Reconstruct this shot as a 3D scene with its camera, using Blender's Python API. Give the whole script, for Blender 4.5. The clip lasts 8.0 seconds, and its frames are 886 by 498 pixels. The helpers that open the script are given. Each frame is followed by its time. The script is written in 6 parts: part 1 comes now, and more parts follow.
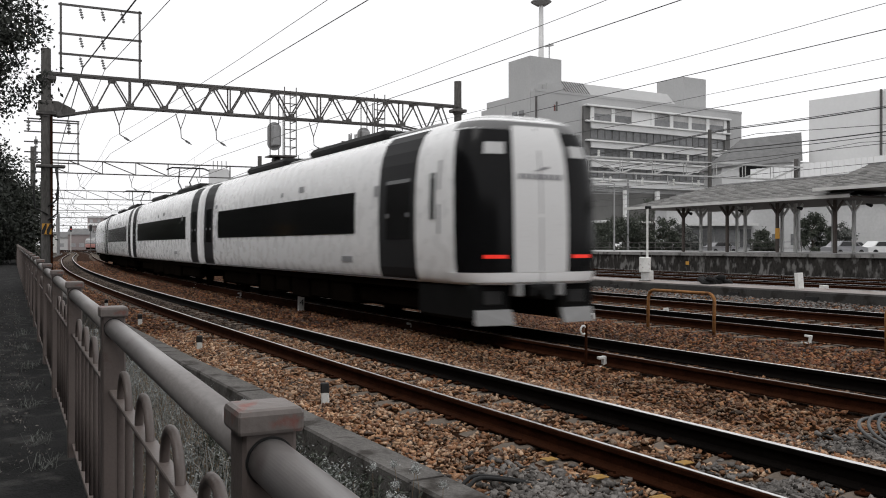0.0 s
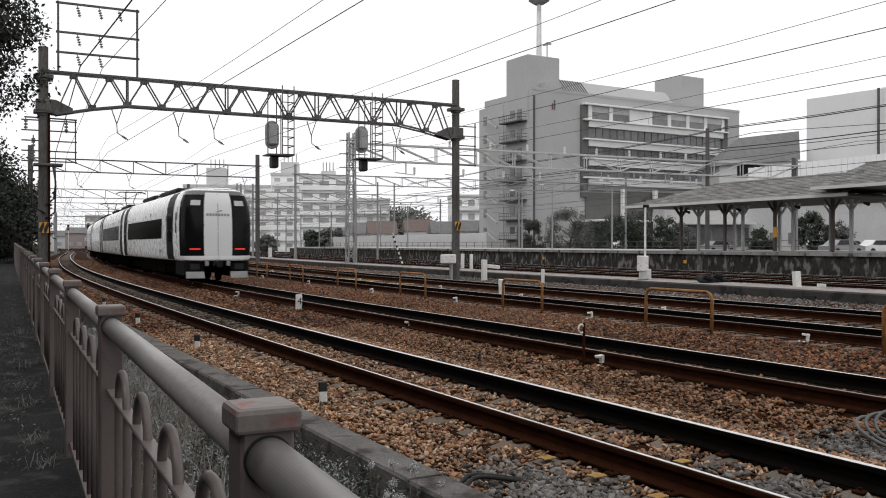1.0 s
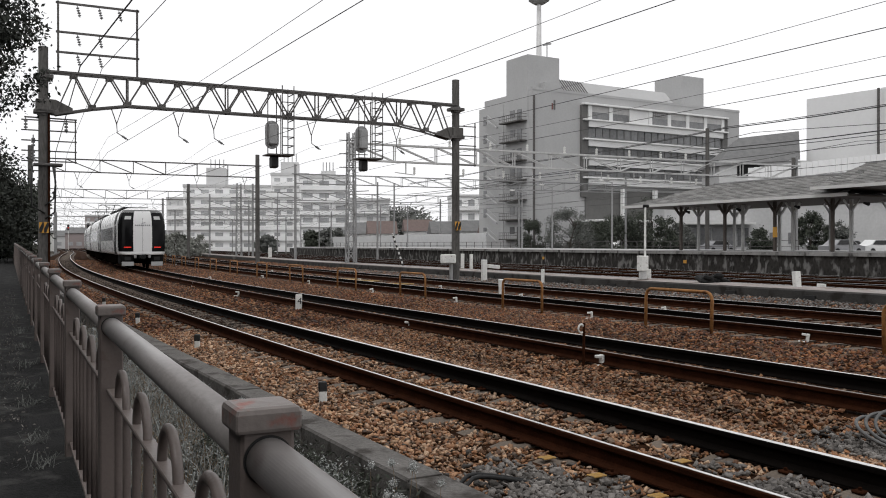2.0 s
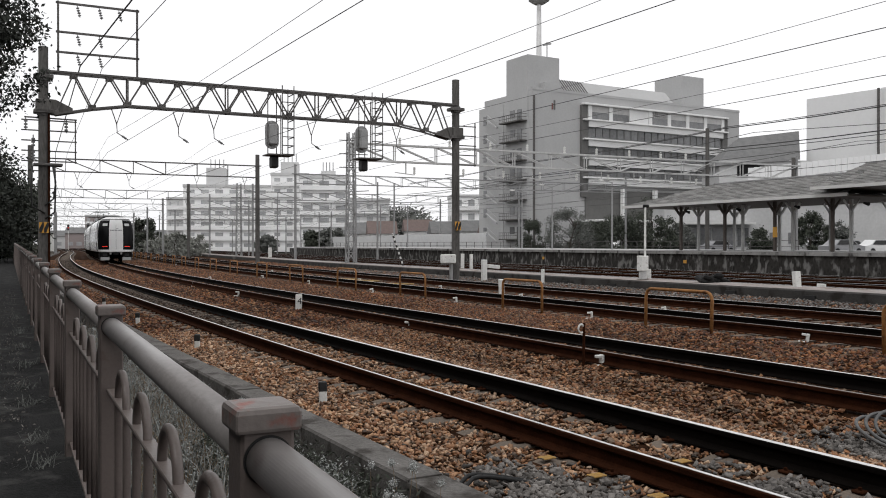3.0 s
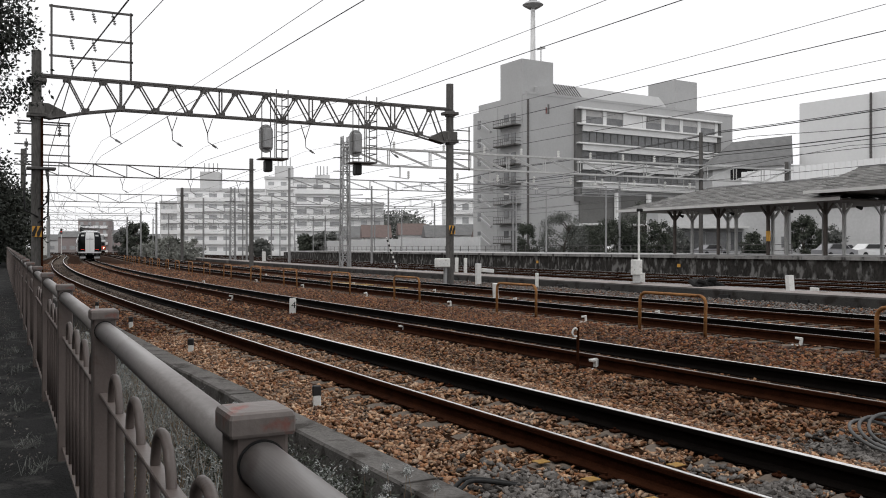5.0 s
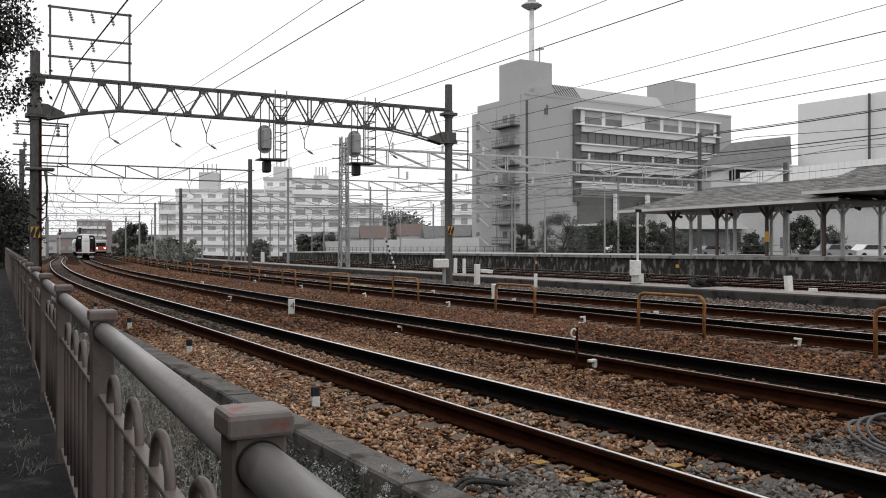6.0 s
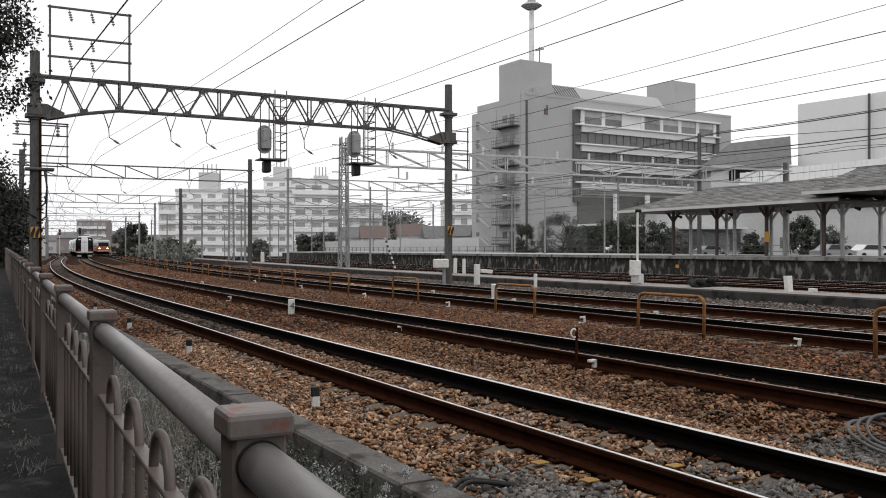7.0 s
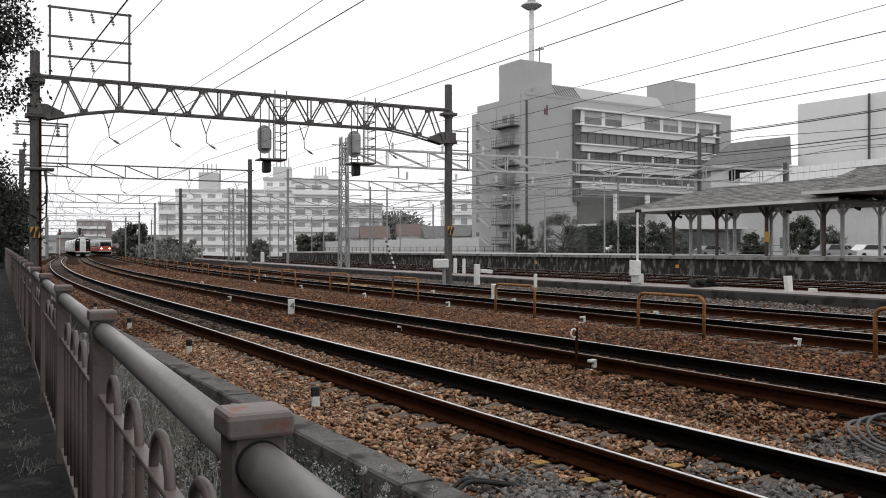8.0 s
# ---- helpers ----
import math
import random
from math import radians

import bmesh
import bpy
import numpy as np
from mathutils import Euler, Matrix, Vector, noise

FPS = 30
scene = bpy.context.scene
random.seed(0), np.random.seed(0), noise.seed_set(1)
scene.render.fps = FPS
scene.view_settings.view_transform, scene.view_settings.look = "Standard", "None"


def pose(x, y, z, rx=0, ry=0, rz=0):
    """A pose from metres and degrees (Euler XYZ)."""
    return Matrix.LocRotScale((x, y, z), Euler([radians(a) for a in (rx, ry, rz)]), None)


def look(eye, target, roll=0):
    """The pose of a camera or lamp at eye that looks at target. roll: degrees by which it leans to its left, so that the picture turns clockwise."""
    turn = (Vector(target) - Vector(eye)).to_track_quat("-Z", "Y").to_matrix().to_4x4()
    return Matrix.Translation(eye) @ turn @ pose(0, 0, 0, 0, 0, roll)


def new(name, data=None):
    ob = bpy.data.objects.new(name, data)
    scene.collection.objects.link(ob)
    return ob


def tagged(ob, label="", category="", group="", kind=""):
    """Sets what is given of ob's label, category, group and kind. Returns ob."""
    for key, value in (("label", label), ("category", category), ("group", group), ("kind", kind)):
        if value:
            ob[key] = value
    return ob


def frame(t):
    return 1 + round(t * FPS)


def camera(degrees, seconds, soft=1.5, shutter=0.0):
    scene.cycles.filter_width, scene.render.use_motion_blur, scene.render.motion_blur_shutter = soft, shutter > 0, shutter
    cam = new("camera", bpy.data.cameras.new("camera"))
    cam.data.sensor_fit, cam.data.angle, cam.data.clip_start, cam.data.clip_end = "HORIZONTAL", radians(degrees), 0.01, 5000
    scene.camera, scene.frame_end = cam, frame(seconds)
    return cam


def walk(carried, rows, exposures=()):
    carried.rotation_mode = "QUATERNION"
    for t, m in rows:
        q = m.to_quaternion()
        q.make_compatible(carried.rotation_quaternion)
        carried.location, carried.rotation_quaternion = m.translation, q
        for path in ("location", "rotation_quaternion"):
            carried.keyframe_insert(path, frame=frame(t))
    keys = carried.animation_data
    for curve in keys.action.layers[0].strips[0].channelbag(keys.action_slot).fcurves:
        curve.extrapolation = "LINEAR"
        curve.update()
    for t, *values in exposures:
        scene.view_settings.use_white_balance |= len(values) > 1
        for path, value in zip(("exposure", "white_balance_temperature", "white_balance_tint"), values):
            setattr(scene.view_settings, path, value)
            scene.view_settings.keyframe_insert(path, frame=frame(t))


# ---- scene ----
# World: z = 0 at the rail heads, y away from the camera. The tracks follow one curve,
# told by s (metres along it) and o (metres to the right of its first track).
cam = camera(53.89, 8.0, soft=1.0, shutter=0.3)
EYE = (0.0, 0.0, 1.5)
walk(cam, [(t, pose(*EYE, 90 + tilt, 0, turn)) for t, turn, tilt in (
    (0.0, 0.347, -0.221), (0.5, 0.264, -0.281), (1.0, 0.209, -0.308), (1.5, 0.205, -0.311), (3.0, 0.205, -0.311),
    (3.5, 0.113, -0.231), (4.0, 0.0, -0.157), (4.5, -0.102, -0.097), (6.0, -0.26, -0.01), (6.5, -0.269, -0.003),
    (7.0, -0.269, -0.003), (7.5, -0.271, -0.003), (8.0, -0.271, -0.003))])

# ---- light: a bright overcast sky, a weak wide sun ----
world = bpy.data.worlds.new("overcast_sky")
scene.world = world
world.use_nodes = True
wn, wl = world.node_tree.nodes, world.node_tree.links
sky = wn.new("ShaderNodeTexSky")
sky.sky_type, sky.sun_disc = "NISHITA", False
sky.sun_elevation, sky.sun_rotation = radians(58), radians(200)
sky.dust_density, sky.air_density = 4.0, 1.0
grey = wn.new("ShaderNodeRGBToBW")
lift = wn.new("ShaderNodeMix")
lift.data_type = "RGBA"
lift.inputs["Factor"].default_value = 0.72
lift.inputs["B"].default_value = (11.0, 11.0, 11.2, 1)
wl.new(sky.outputs[0], grey.inputs[0])
wl.new(grey.outputs[0], lift.inputs["A"])
wl.new(lift.outputs["Result"], wn["Background"].inputs["Color"])
wn["Background"].inputs["Strength"].default_value = 0.12
sun_data = bpy.data.lights.new("sun", "SUN")
sun_data.energy, sun_data.angle, sun_data.color = 0.7, radians(25), (1.0, 0.98, 0.95)
sun = new("sun", sun_data)
sun.matrix_world = look((0, 0, 60), (12, 30, 0))
scene.view_settings.exposure = 0.0


# ---- the curve of the line ----
TH0, K1, K2, K3, S1, S2 = -0.5155, 0.00142, 0.0005, -0.0006, 60.0, 142.0
START = (-0.285, 10.335)


def heading(s):
    return TH0 + K1 * min(s, S1) + K2 * max(min(s, S2) - S1, 0.0) + K3 * max(s - S2, 0.0)


def arc(x, y, th, k, d):
    return x + (math.cos(th) - math.cos(th + k * d)) / k, y + (math.sin(th + k * d) - math.sin(th)) / k


def al(s, o=0.0, z=0.0):
    """The place s along the line, o to the right of it."""
    x, y = arc(*START, TH0, K1, min(s, S1))
    if s > S1:
        x, y = arc(x, y, heading(S1), K2, min(s, S2) - S1)
    if s > S2:
        x, y = arc(x, y, heading(S2), K3, s - S2)
    th = heading(s)
    return Vector((x + math.cos(th) * o, y - math.sin(th) * o, z))


def line_pose(s, o=0.0, z=0.0):
    """x across the line to the right, y along it, z up."""
    p = al(s, o, z)
    return pose(p.x, p.y, p.z, 0, 0, -math.degrees(heading(s)))


# ---- materials ----
def mat(name, col, rough=0.7, metal=0.0, var=0.25, scale=2.0, fine=30.0, bump=0.15, spec=0.4, each=0.0, island=0.0, stain=None, stain_amount=0.0, stretch=(1, 1, 1), glow=None):
    m = bpy.data.materials.new(name)
    m.use_nodes = True
    n, l = m.node_tree.nodes, m.node_tree.links
    b = n["Principled BSDF"]
    b.inputs["Metallic"].default_value = metal
    b.inputs["Specular IOR Level"].default_value = spec
    tc, mp = n.new("ShaderNodeTexCoord"), n.new("ShaderNodeMapping")
    mp.inputs["Scale"].default_value = stretch
    l.new(tc.outputs["Object"], mp.inputs["Vector"])
    big, small = n.new("ShaderNodeTexNoise"), n.new("ShaderNodeTexNoise")
    for tex, sc, det in ((big, scale, 5), (small, fine, 4)):
        tex.inputs["Scale"].default_value, tex.inputs["Detail"].default_value = sc, det
        l.new(mp.outputs[0], tex.inputs["Vector"])
    add = n.new("ShaderNodeMath")
    add.operation = "ADD"
    l.new(big.outputs["Fac"], add.inputs[0])
    l.new(small.outputs["Fac"], add.inputs[1])
    last = add.outputs[0]
    for amount, node, sock in ((each, "ShaderNodeObjectInfo", "Random"), (island, "ShaderNodeNewGeometry", "Random Per Island")):
        if amount:
            src, ma = n.new(node), n.new("ShaderNodeMath")
            ma.operation = "MULTIPLY_ADD"
            ma.inputs[1].default_value = amount
            l.new(src.outputs[sock], ma.inputs[0])
            l.new(last, ma.inputs[2])
            last = ma.outputs[0]
    ramp = n.new("ShaderNodeMapRange")
    ramp.inputs["From Min"].default_value, ramp.inputs["From Max"].default_value = 0.55, 1.45 + each + island
    ramp.inputs["To Min"].default_value, ramp.inputs["To Max"].default_value = 0, 1
    l.new(last, ramp.inputs["Value"])
    mix = n.new("ShaderNodeMix")
    mix.data_type = "RGBA"
    mix.inputs["A"].default_value = (*[c * (1 - var) for c in col], 1)
    mix.inputs["B"].default_value = (*[min(1, c * (1 + var)) for c in col], 1)
    l.new(ramp.outputs[0], mix.inputs["Factor"])
    out = mix.outputs["Result"]
    if stain:
        st, cut, mx = n.new("ShaderNodeTexNoise"), n.new("ShaderNodeMapRange"), n.new("ShaderNodeMix")
        st.inputs["Scale"].default_value, st.inputs["Detail"].default_value = scale * 1.7, 8
        l.new(mp.outputs[0], st.inputs["Vector"])
        lo = 0.72 - stain_amount * 0.4
        cut.inputs["From Min"].default_value, cut.inputs["From Max"].default_value = lo, lo + 0.12
        l.new(st.outputs["Fac"], cut.inputs["Value"])
        mx.data_type = "RGBA"
        mx.inputs["B"].default_value = (*stain, 1)
        l.new(out, mx.inputs["A"])
        l.new(cut.outputs[0], mx.inputs["Factor"])
        out = mx.outputs["Result"]
    l.new(out, b.inputs["Base Color"])
    rr = n.new("ShaderNodeMapRange")
    rr.inputs["To Min"].default_value, rr.inputs["To Max"].default_value = max(0.02, rough - 0.1), min(1, rough + 0.1)
    l.new(small.outputs["Fac"], rr.inputs["Value"])
    l.new(rr.outputs[0], b.inputs["Roughness"])
    if bump:
        bp = n.new("ShaderNodeBump")
        bp.inputs["Strength"].default_value, bp.inputs["Distance"].default_value = bump, 0.02
        l.new(small.outputs["Fac"], bp.inputs["Height"])
        l.new(bp.outputs[0], b.inputs["Normal"])
    if glow:
        b.inputs["Emission Color"].default_value = (*glow[0], 1)
        b.inputs["Emission Strength"].default_value = glow[1]
    return m


def stone_mat(name, cols, rough=0.85):
    """Loose stones: every stone takes its own tone from a range."""
    m = mat(name, (0.2, 0.15, 0.1), rough, fine=60, bump=0.5)
    n, l = m.node_tree.nodes, m.node_tree.links
    geo, ramp, mix = n.new("ShaderNodeNewGeometry"), n.new("ShaderNodeValToRGB"), n.new("ShaderNodeMix")
    els = ramp.color_ramp.elements
    while len(els) < len(cols):
        els.new(0.5)
    for i, (e, c) in enumerate(zip(els, cols)):
        e.position, e.color = i / (len(cols) - 1), (*c, 1)
    l.new(geo.outputs["Random Per Island"], ramp.inputs["Fac"])
    old = n["Principled BSDF"].inputs["Base Color"].links[0].from_socket
    mix.data_type, mix.blend_type = "RGBA", "MULTIPLY"
    mix.inputs["Factor"].default_value = 0.0
    big = n.new("ShaderNodeTexNoise")
    big.inputs["Scale"].default_value = 0.45
    big.inputs["Detail"].default_value = 4
    tc = n.new("ShaderNodeTexCoord")
    l.new(tc.outputs["Object"], big.inputs["Vector"])
    mr = n.new("ShaderNodeMapRange")
    mr.inputs["From Min"].default_value, mr.inputs["From Max"].default_value = 0.3, 0.7
    mr.inputs["To Min"].default_value, mr.inputs["To Max"].default_value = 0.75, 1.2
    l.new(big.outputs["Fac"], mr.inputs["Value"])
    sc = n.new("ShaderNodeVectorMath")
    sc.operation = "SCALE"
    l.new(ramp.outputs["Color"], sc.inputs[0])
    l.new(mr.outputs[0], sc.inputs["Scale"])
    l.new(sc.outputs[0], n["Principled BSDF"].inputs["Base Color"])
    return m


# Rust brown brought near black: the shade in the stone gaps is in the colour.
M_BALLAST = mat("ballast_bed", (0.026, 0.0115, 0.0055), 0.95, var=0.95, scale=3, fine=45, bump=1.0, spec=0.03)
M_STONE = stone_mat("ballast_stones", [(0.0217, 0.0111, 0.0057), (0.3151, 0.1443, 0.0627), (0.1195, 0.0615, 0.0322), (0.4780, 0.2793, 0.1568), (0.2064, 0.0820, 0.0322), (0.0380, 0.0261, 0.0184), (0.2716, 0.1909, 0.1350), (0.5649, 0.3817, 0.2492), (0.1412, 0.0558, 0.0225)], 0.7)
M_BALLASTG = mat("station_ballast", (0.085, 0.050, 0.034), 0.95, var=0.8, scale=3, fine=30, bump=1.0, spec=0.03)
M_STONED = stone_mat("rusted_stones", [(0.0081, 0.0027, 0.0011), (0.1661, 0.0523, 0.0141), (0.0365, 0.0134, 0.0048), (0.2673, 0.1060, 0.0358), (0.0931, 0.0255, 0.0065), (0.0097, 0.0047, 0.0027), (0.2916, 0.1509, 0.0704), (0.0688, 0.0416, 0.0249), (0.0551, 0.0161, 0.0048)], 0.7)
# Darker, greyer stones for between the nearest track's rails.
M_TRACKSTONE = stone_mat("oiled_stones", [(0.010, 0.007, 0.005), (0.075, 0.050, 0.036), (0.030, 0.021, 0.015), (0.13, 0.095, 0.070), (0.045, 0.030, 0.021)], 0.75)
M_STONEM = stone_mat("brown_stones", [(0.0180, 0.0090, 0.0047), (0.2400, 0.0990, 0.0374), (0.0750, 0.0351, 0.0164), (0.3700, 0.1908, 0.0920), (0.1500, 0.0522, 0.0179), (0.0200, 0.0126, 0.0078), (0.3000, 0.1800, 0.1014), (0.1600, 0.1098, 0.0725), (0.0950, 0.0360, 0.0133)], 0.7)
M_GREYSTONE = stone_mat("fresh_stones", [(0.0350, 0.0312, 0.0282), (0.1063, 0.0963, 0.0883), (0.2063, 0.1900, 0.1766), (0.0625, 0.0550, 0.0499)])
M_SOIL = mat("soil", (0.045, 0.038, 0.03), 0.95, var=0.5, scale=1.2, fine=18, bump=0.8, spec=0.1)
M_ASPHALT = mat("asphalt", (0.020, 0.020, 0.020), 0.95, var=0.6, scale=2.2, fine=60, bump=0.8, spec=0.08, stain=(0.055, 0.054, 0.052), stain_amount=0.43)
M_CONC = mat("concrete", (0.115, 0.11, 0.105), 0.9, var=0.35, scale=1.6, fine=35, bump=0.35, spec=0.15, stain=(0.045, 0.04, 0.036), stain_amount=0.45)
M_KERB = mat("kerb_concrete", (0.12, 0.113, 0.107), 0.92, var=0.45, scale=2.2, fine=35, bump=0.4, spec=0.12, stain=(0.045, 0.04, 0.036), stain_amount=0.45)
# For the added walls that only hold back sky light.
M_BLOCKER = mat("light_blocker", (0.06, 0.058, 0.056), 0.9, var=0.2, scale=0.4, fine=5, bump=0.0, spec=0.05)
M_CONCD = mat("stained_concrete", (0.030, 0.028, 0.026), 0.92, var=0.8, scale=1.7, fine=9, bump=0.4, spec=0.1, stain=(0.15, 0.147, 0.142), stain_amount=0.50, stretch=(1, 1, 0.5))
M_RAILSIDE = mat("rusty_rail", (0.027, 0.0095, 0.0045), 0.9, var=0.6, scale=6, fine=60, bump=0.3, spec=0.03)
# For the right-hand rail of each track, much darker than the left.
M_RAILDARK = mat("near_black_rail", (0.0045, 0.0035, 0.003), 0.8, var=0.5, scale=6, fine=60, bump=0.2, spec=0.03)
M_BROW = mat("train_brow_grey", (0.12, 0.12, 0.12), 0.4, var=0.1, scale=0.8, fine=8, bump=0.0, spec=0.35)
M_RAILTOP = mat("polished_rail", (0.75, 0.74, 0.73), 0.38, 1.0, var=0.25, scale=2, fine=20, bump=0.02)
M_RAILDULL = mat("dulled_rail_head", (0.30, 0.27, 0.25), 0.5, 1.0, var=0.3, scale=2, fine=20, bump=0.02)
M_SLEEPER = mat("sleeper_concrete", (0.135, 0.110, 0.090), 0.92, var=0.4, scale=4, fine=50, bump=0.3, spec=0.15, each=0.4)
M_FENCE = mat("fence_paint", (0.132, 0.108, 0.099), 0.42, var=0.18, scale=9, fine=90, bump=0.06, spec=0.45, stain=(0.085, 0.058, 0.047), stain_amount=0.16)
# Chalky paint, with the tube's sky highlight also put into its colour.
M_TUBE = mat("chalky_highlit_tube_paint", (0.235, 0.218, 0.212), 0.36, var=0.22, scale=7, fine=70, bump=0.05, spec=0.55, stain=(0.13, 0.105, 0.095), stain_amount=0.30, stretch=(1, 0.5, 1))
M_EDGE = mat("platform_edge_stone", (0.21, 0.207, 0.202), 0.92, var=0.4, scale=1.2, fine=14, bump=0.3, spec=0.15, each=0.4, stain=(0.05, 0.048, 0.045), stain_amount=0.46, stretch=(1, 1, 0.6))
# Sides of the walkway are a much darker grey than its top.
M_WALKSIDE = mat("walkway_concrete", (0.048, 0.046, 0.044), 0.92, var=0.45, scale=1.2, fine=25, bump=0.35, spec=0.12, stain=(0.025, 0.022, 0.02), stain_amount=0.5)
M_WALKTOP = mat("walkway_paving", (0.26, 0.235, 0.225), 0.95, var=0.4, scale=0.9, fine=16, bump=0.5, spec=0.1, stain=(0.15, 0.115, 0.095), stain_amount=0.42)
M_CAP = mat("worn_cap_paint", (0.165, 0.143, 0.133), 0.5, var=0.2, scale=11, fine=60, bump=0.10, spec=0.35, stain=(0.20, 0.060, 0.043), stain_amount=0.47)
M_STEEL = mat("gantry_steel", (0.10, 0.095, 0.092), 0.65, 0.2, var=0.55, scale=3, fine=20, bump=0.1, spec=0.25)
M_STEELL = mat("galvanised_steel", (0.30, 0.30, 0.30), 0.5, 0.5, var=0.25, scale=3, fine=20, bump=0.08)
M_POLE = mat("concrete_pole", (0.088, 0.084, 0.08), 0.88, var=0.6, scale=1.5, fine=20, bump=0.2, spec=0.2, stretch=(1, 1, 0.25))
M_WIRE = mat("copper_wire", (0.05, 0.05, 0.05), 0.5, 0.5, var=0.1)
M_DARK = mat("dark_steel", (0.010, 0.010, 0.010), 0.7, var=0.4, scale=3, spec=0.15)
# Brown grime with the deep shade under the cars put into the colour.
M_UNDER = mat("underfloor_grime_and_shade", (0.006, 0.0045, 0.0035), 1.0, var=0.6, scale=2.5, spec=0.0)
M_BODY = mat("train_white_paint", (0.82, 0.82, 0.82), 0.28, var=0.02, scale=0.3, fine=3, bump=0.0, spec=0.4)
M_BODYG = mat("train_roof_grey", (0.24, 0.24, 0.24), 0.45, var=0.12, scale=0.8, fine=8, bump=0.0)
M_BAND = mat("train_bumper_white", (0.78, 0.78, 0.78), 0.35, var=0.05, bump=0.0)
M_GLASS = mat("dark_glass", (0.006, 0.006, 0.0065), 0.12, var=0.3, scale=1.5, bump=0.0, spec=0.35)
M_ENDGLASS = mat("end_window_glass", (0.006, 0.006, 0.0065), 0.16, var=0.3, scale=1.5, bump=0.0, spec=0.12)
M_DOOR = mat("train_dark_door", (0.018, 0.018, 0.019), 0.5, var=0.15, bump=0.0, spec=0.10)
M_PANEL = mat("train_end_panel", (0.66, 0.66, 0.66), 0.3, var=0.05, scale=0.8, bump=0.0)
M_SKIRT = mat("apron_paint", (0.008, 0.008, 0.008), 0.8, var=0.4, scale=3, fine=20, bump=0.0, spec=0.06)
M_GREYP = mat("grey_lettering", (0.24, 0.24, 0.25), 0.5, var=0.1, bump=0.0)
M_TAIL = mat("tail_lamp_red", (0.5, 0.02, 0.01), 0.4, glow=((1.0, 0.04, 0.025), 0.5), bump=0.0)
M_DISPLAY = mat("display_white", (0.35, 0.35, 0.35), 0.4, glow=((0.9, 0.9, 0.9), 0.10), bump=0.0)
M_HEAD = mat("headlamp_glow", (0.9, 0.8, 0.7), 0.3, glow=((1.0, 0.55, 0.30), 14.0), bump=0.0)
M_RED = mat("train_red_paint", (0.42, 0.075, 0.045), 0.35, var=0.1, bump=0.0)
M_TIMBER = mat("pale_timber", (0.36, 0.24, 0.10), 0.8, var=0.3, scale=3, fine=30, bump=0.2, spec=0.15)
M_PLATE = mat("worn_yellow_plate", (0.34, 0.20, 0.06), 0.8, var=0.35, scale=14, fine=60, bump=0.2, spec=0.15, stain=(0.13, 0.10, 0.07), stain_amount=0.45)
M_YEL = mat("hoop_yellow_paint", (0.245, 0.115, 0.040), 0.65, var=0.45, scale=5, fine=40, bump=0.15, spec=0.2, stain=(0.075, 0.028, 0.012), stain_amount=0.46)
M_WHITE = mat("marker_white", (0.62, 0.62, 0.60), 0.7, var=0.18, scale=6, fine=40, stain=(0.25, 0.22, 0.2), stain_amount=0.3)
M_SAFETY = mat("safety_yellow", (0.50, 0.26, 0.04), 0.6, var=0.15)
M_BLACK = mat("black_paint", (0.012, 0.012, 0.012), 0.6, var=0.2)
M_RUBBER = mat("cable_rubber", (0.014, 0.014, 0.014), 0.6, var=0.3, spec=0.2)
M_CABLEG = mat("grey_cable", (0.11, 0.11, 0.11), 0.65, var=0.3, spec=0.2)
M_OFFICE = mat("office_concrete", (0.39, 0.39, 0.39), 0.9, var=0.09, scale=0.25, fine=3, bump=0.05, spec=0.15)
# Dark trim; also the shade of the open lower storey.
M_OFFICED = mat("office_trim_and_shade", (0.12, 0.118, 0.115), 0.7, var=0.2, scale=0.5, fine=4, bump=0.0, spec=0.2)
M_BLIND = mat("window_blind", (0.46, 0.455, 0.45), 0.7, var=0.3, scale=0.6, fine=3, bump=0.0, spec=0.3, each=0.6)
M_OFFICEL = mat("office_pale_bands", (0.68, 0.68, 0.675), 0.85, var=0.10, scale=0.4, fine=4, bump=0.05, spec=0.15)
# Distant panes: haze is put into the glass colour as pale grey.
M_WINFAR = mat("haze_paled_window_glass", (0.34, 0.345, 0.35), 0.3, var=0.4, scale=0.6, fine=3, bump=0.0, spec=0.4, each=0.5)
M_BUSH = mat("grey_bushes", (0.14, 0.145, 0.135), 0.8, var=0.5, scale=1.0, fine=6, bump=0.0, spec=0.1, island=0.8)
M_STEELP = mat("painted_pale_steel", (0.44, 0.44, 0.435), 0.6, var=0.3, scale=3, fine=20, bump=0.05, spec=0.3)
# Steel lightened so that distance haze sits in its colour.
M_HAZE = mat("haze_paled_steel", (0.24, 0.24, 0.24), 0.7, 0.0, var=0.25, scale=3, fine=20, bump=0.0, spec=0.2)
M_WIN = mat("window_glass", (0.15, 0.152, 0.155), 0.15, var=0.6, scale=0.6, fine=3, bump=0.0, spec=0.5, each=0.5)
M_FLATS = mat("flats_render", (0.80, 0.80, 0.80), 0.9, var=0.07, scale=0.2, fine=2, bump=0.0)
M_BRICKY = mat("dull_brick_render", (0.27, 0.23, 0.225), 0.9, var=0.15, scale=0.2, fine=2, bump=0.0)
# Flats render with shade in its colour; plain grey on other walls.
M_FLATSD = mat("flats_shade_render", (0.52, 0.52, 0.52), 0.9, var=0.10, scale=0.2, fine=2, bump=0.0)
M_HALL = mat("hall_cladding", (0.66, 0.66, 0.66), 0.8, var=0.05, scale=0.2, fine=2, bump=0.0)
M_SLATE = mat("grey_roofing", (0.15, 0.15, 0.15), 0.85, var=0.3, scale=1.0, fine=12, bump=0.2, spec=0.2)
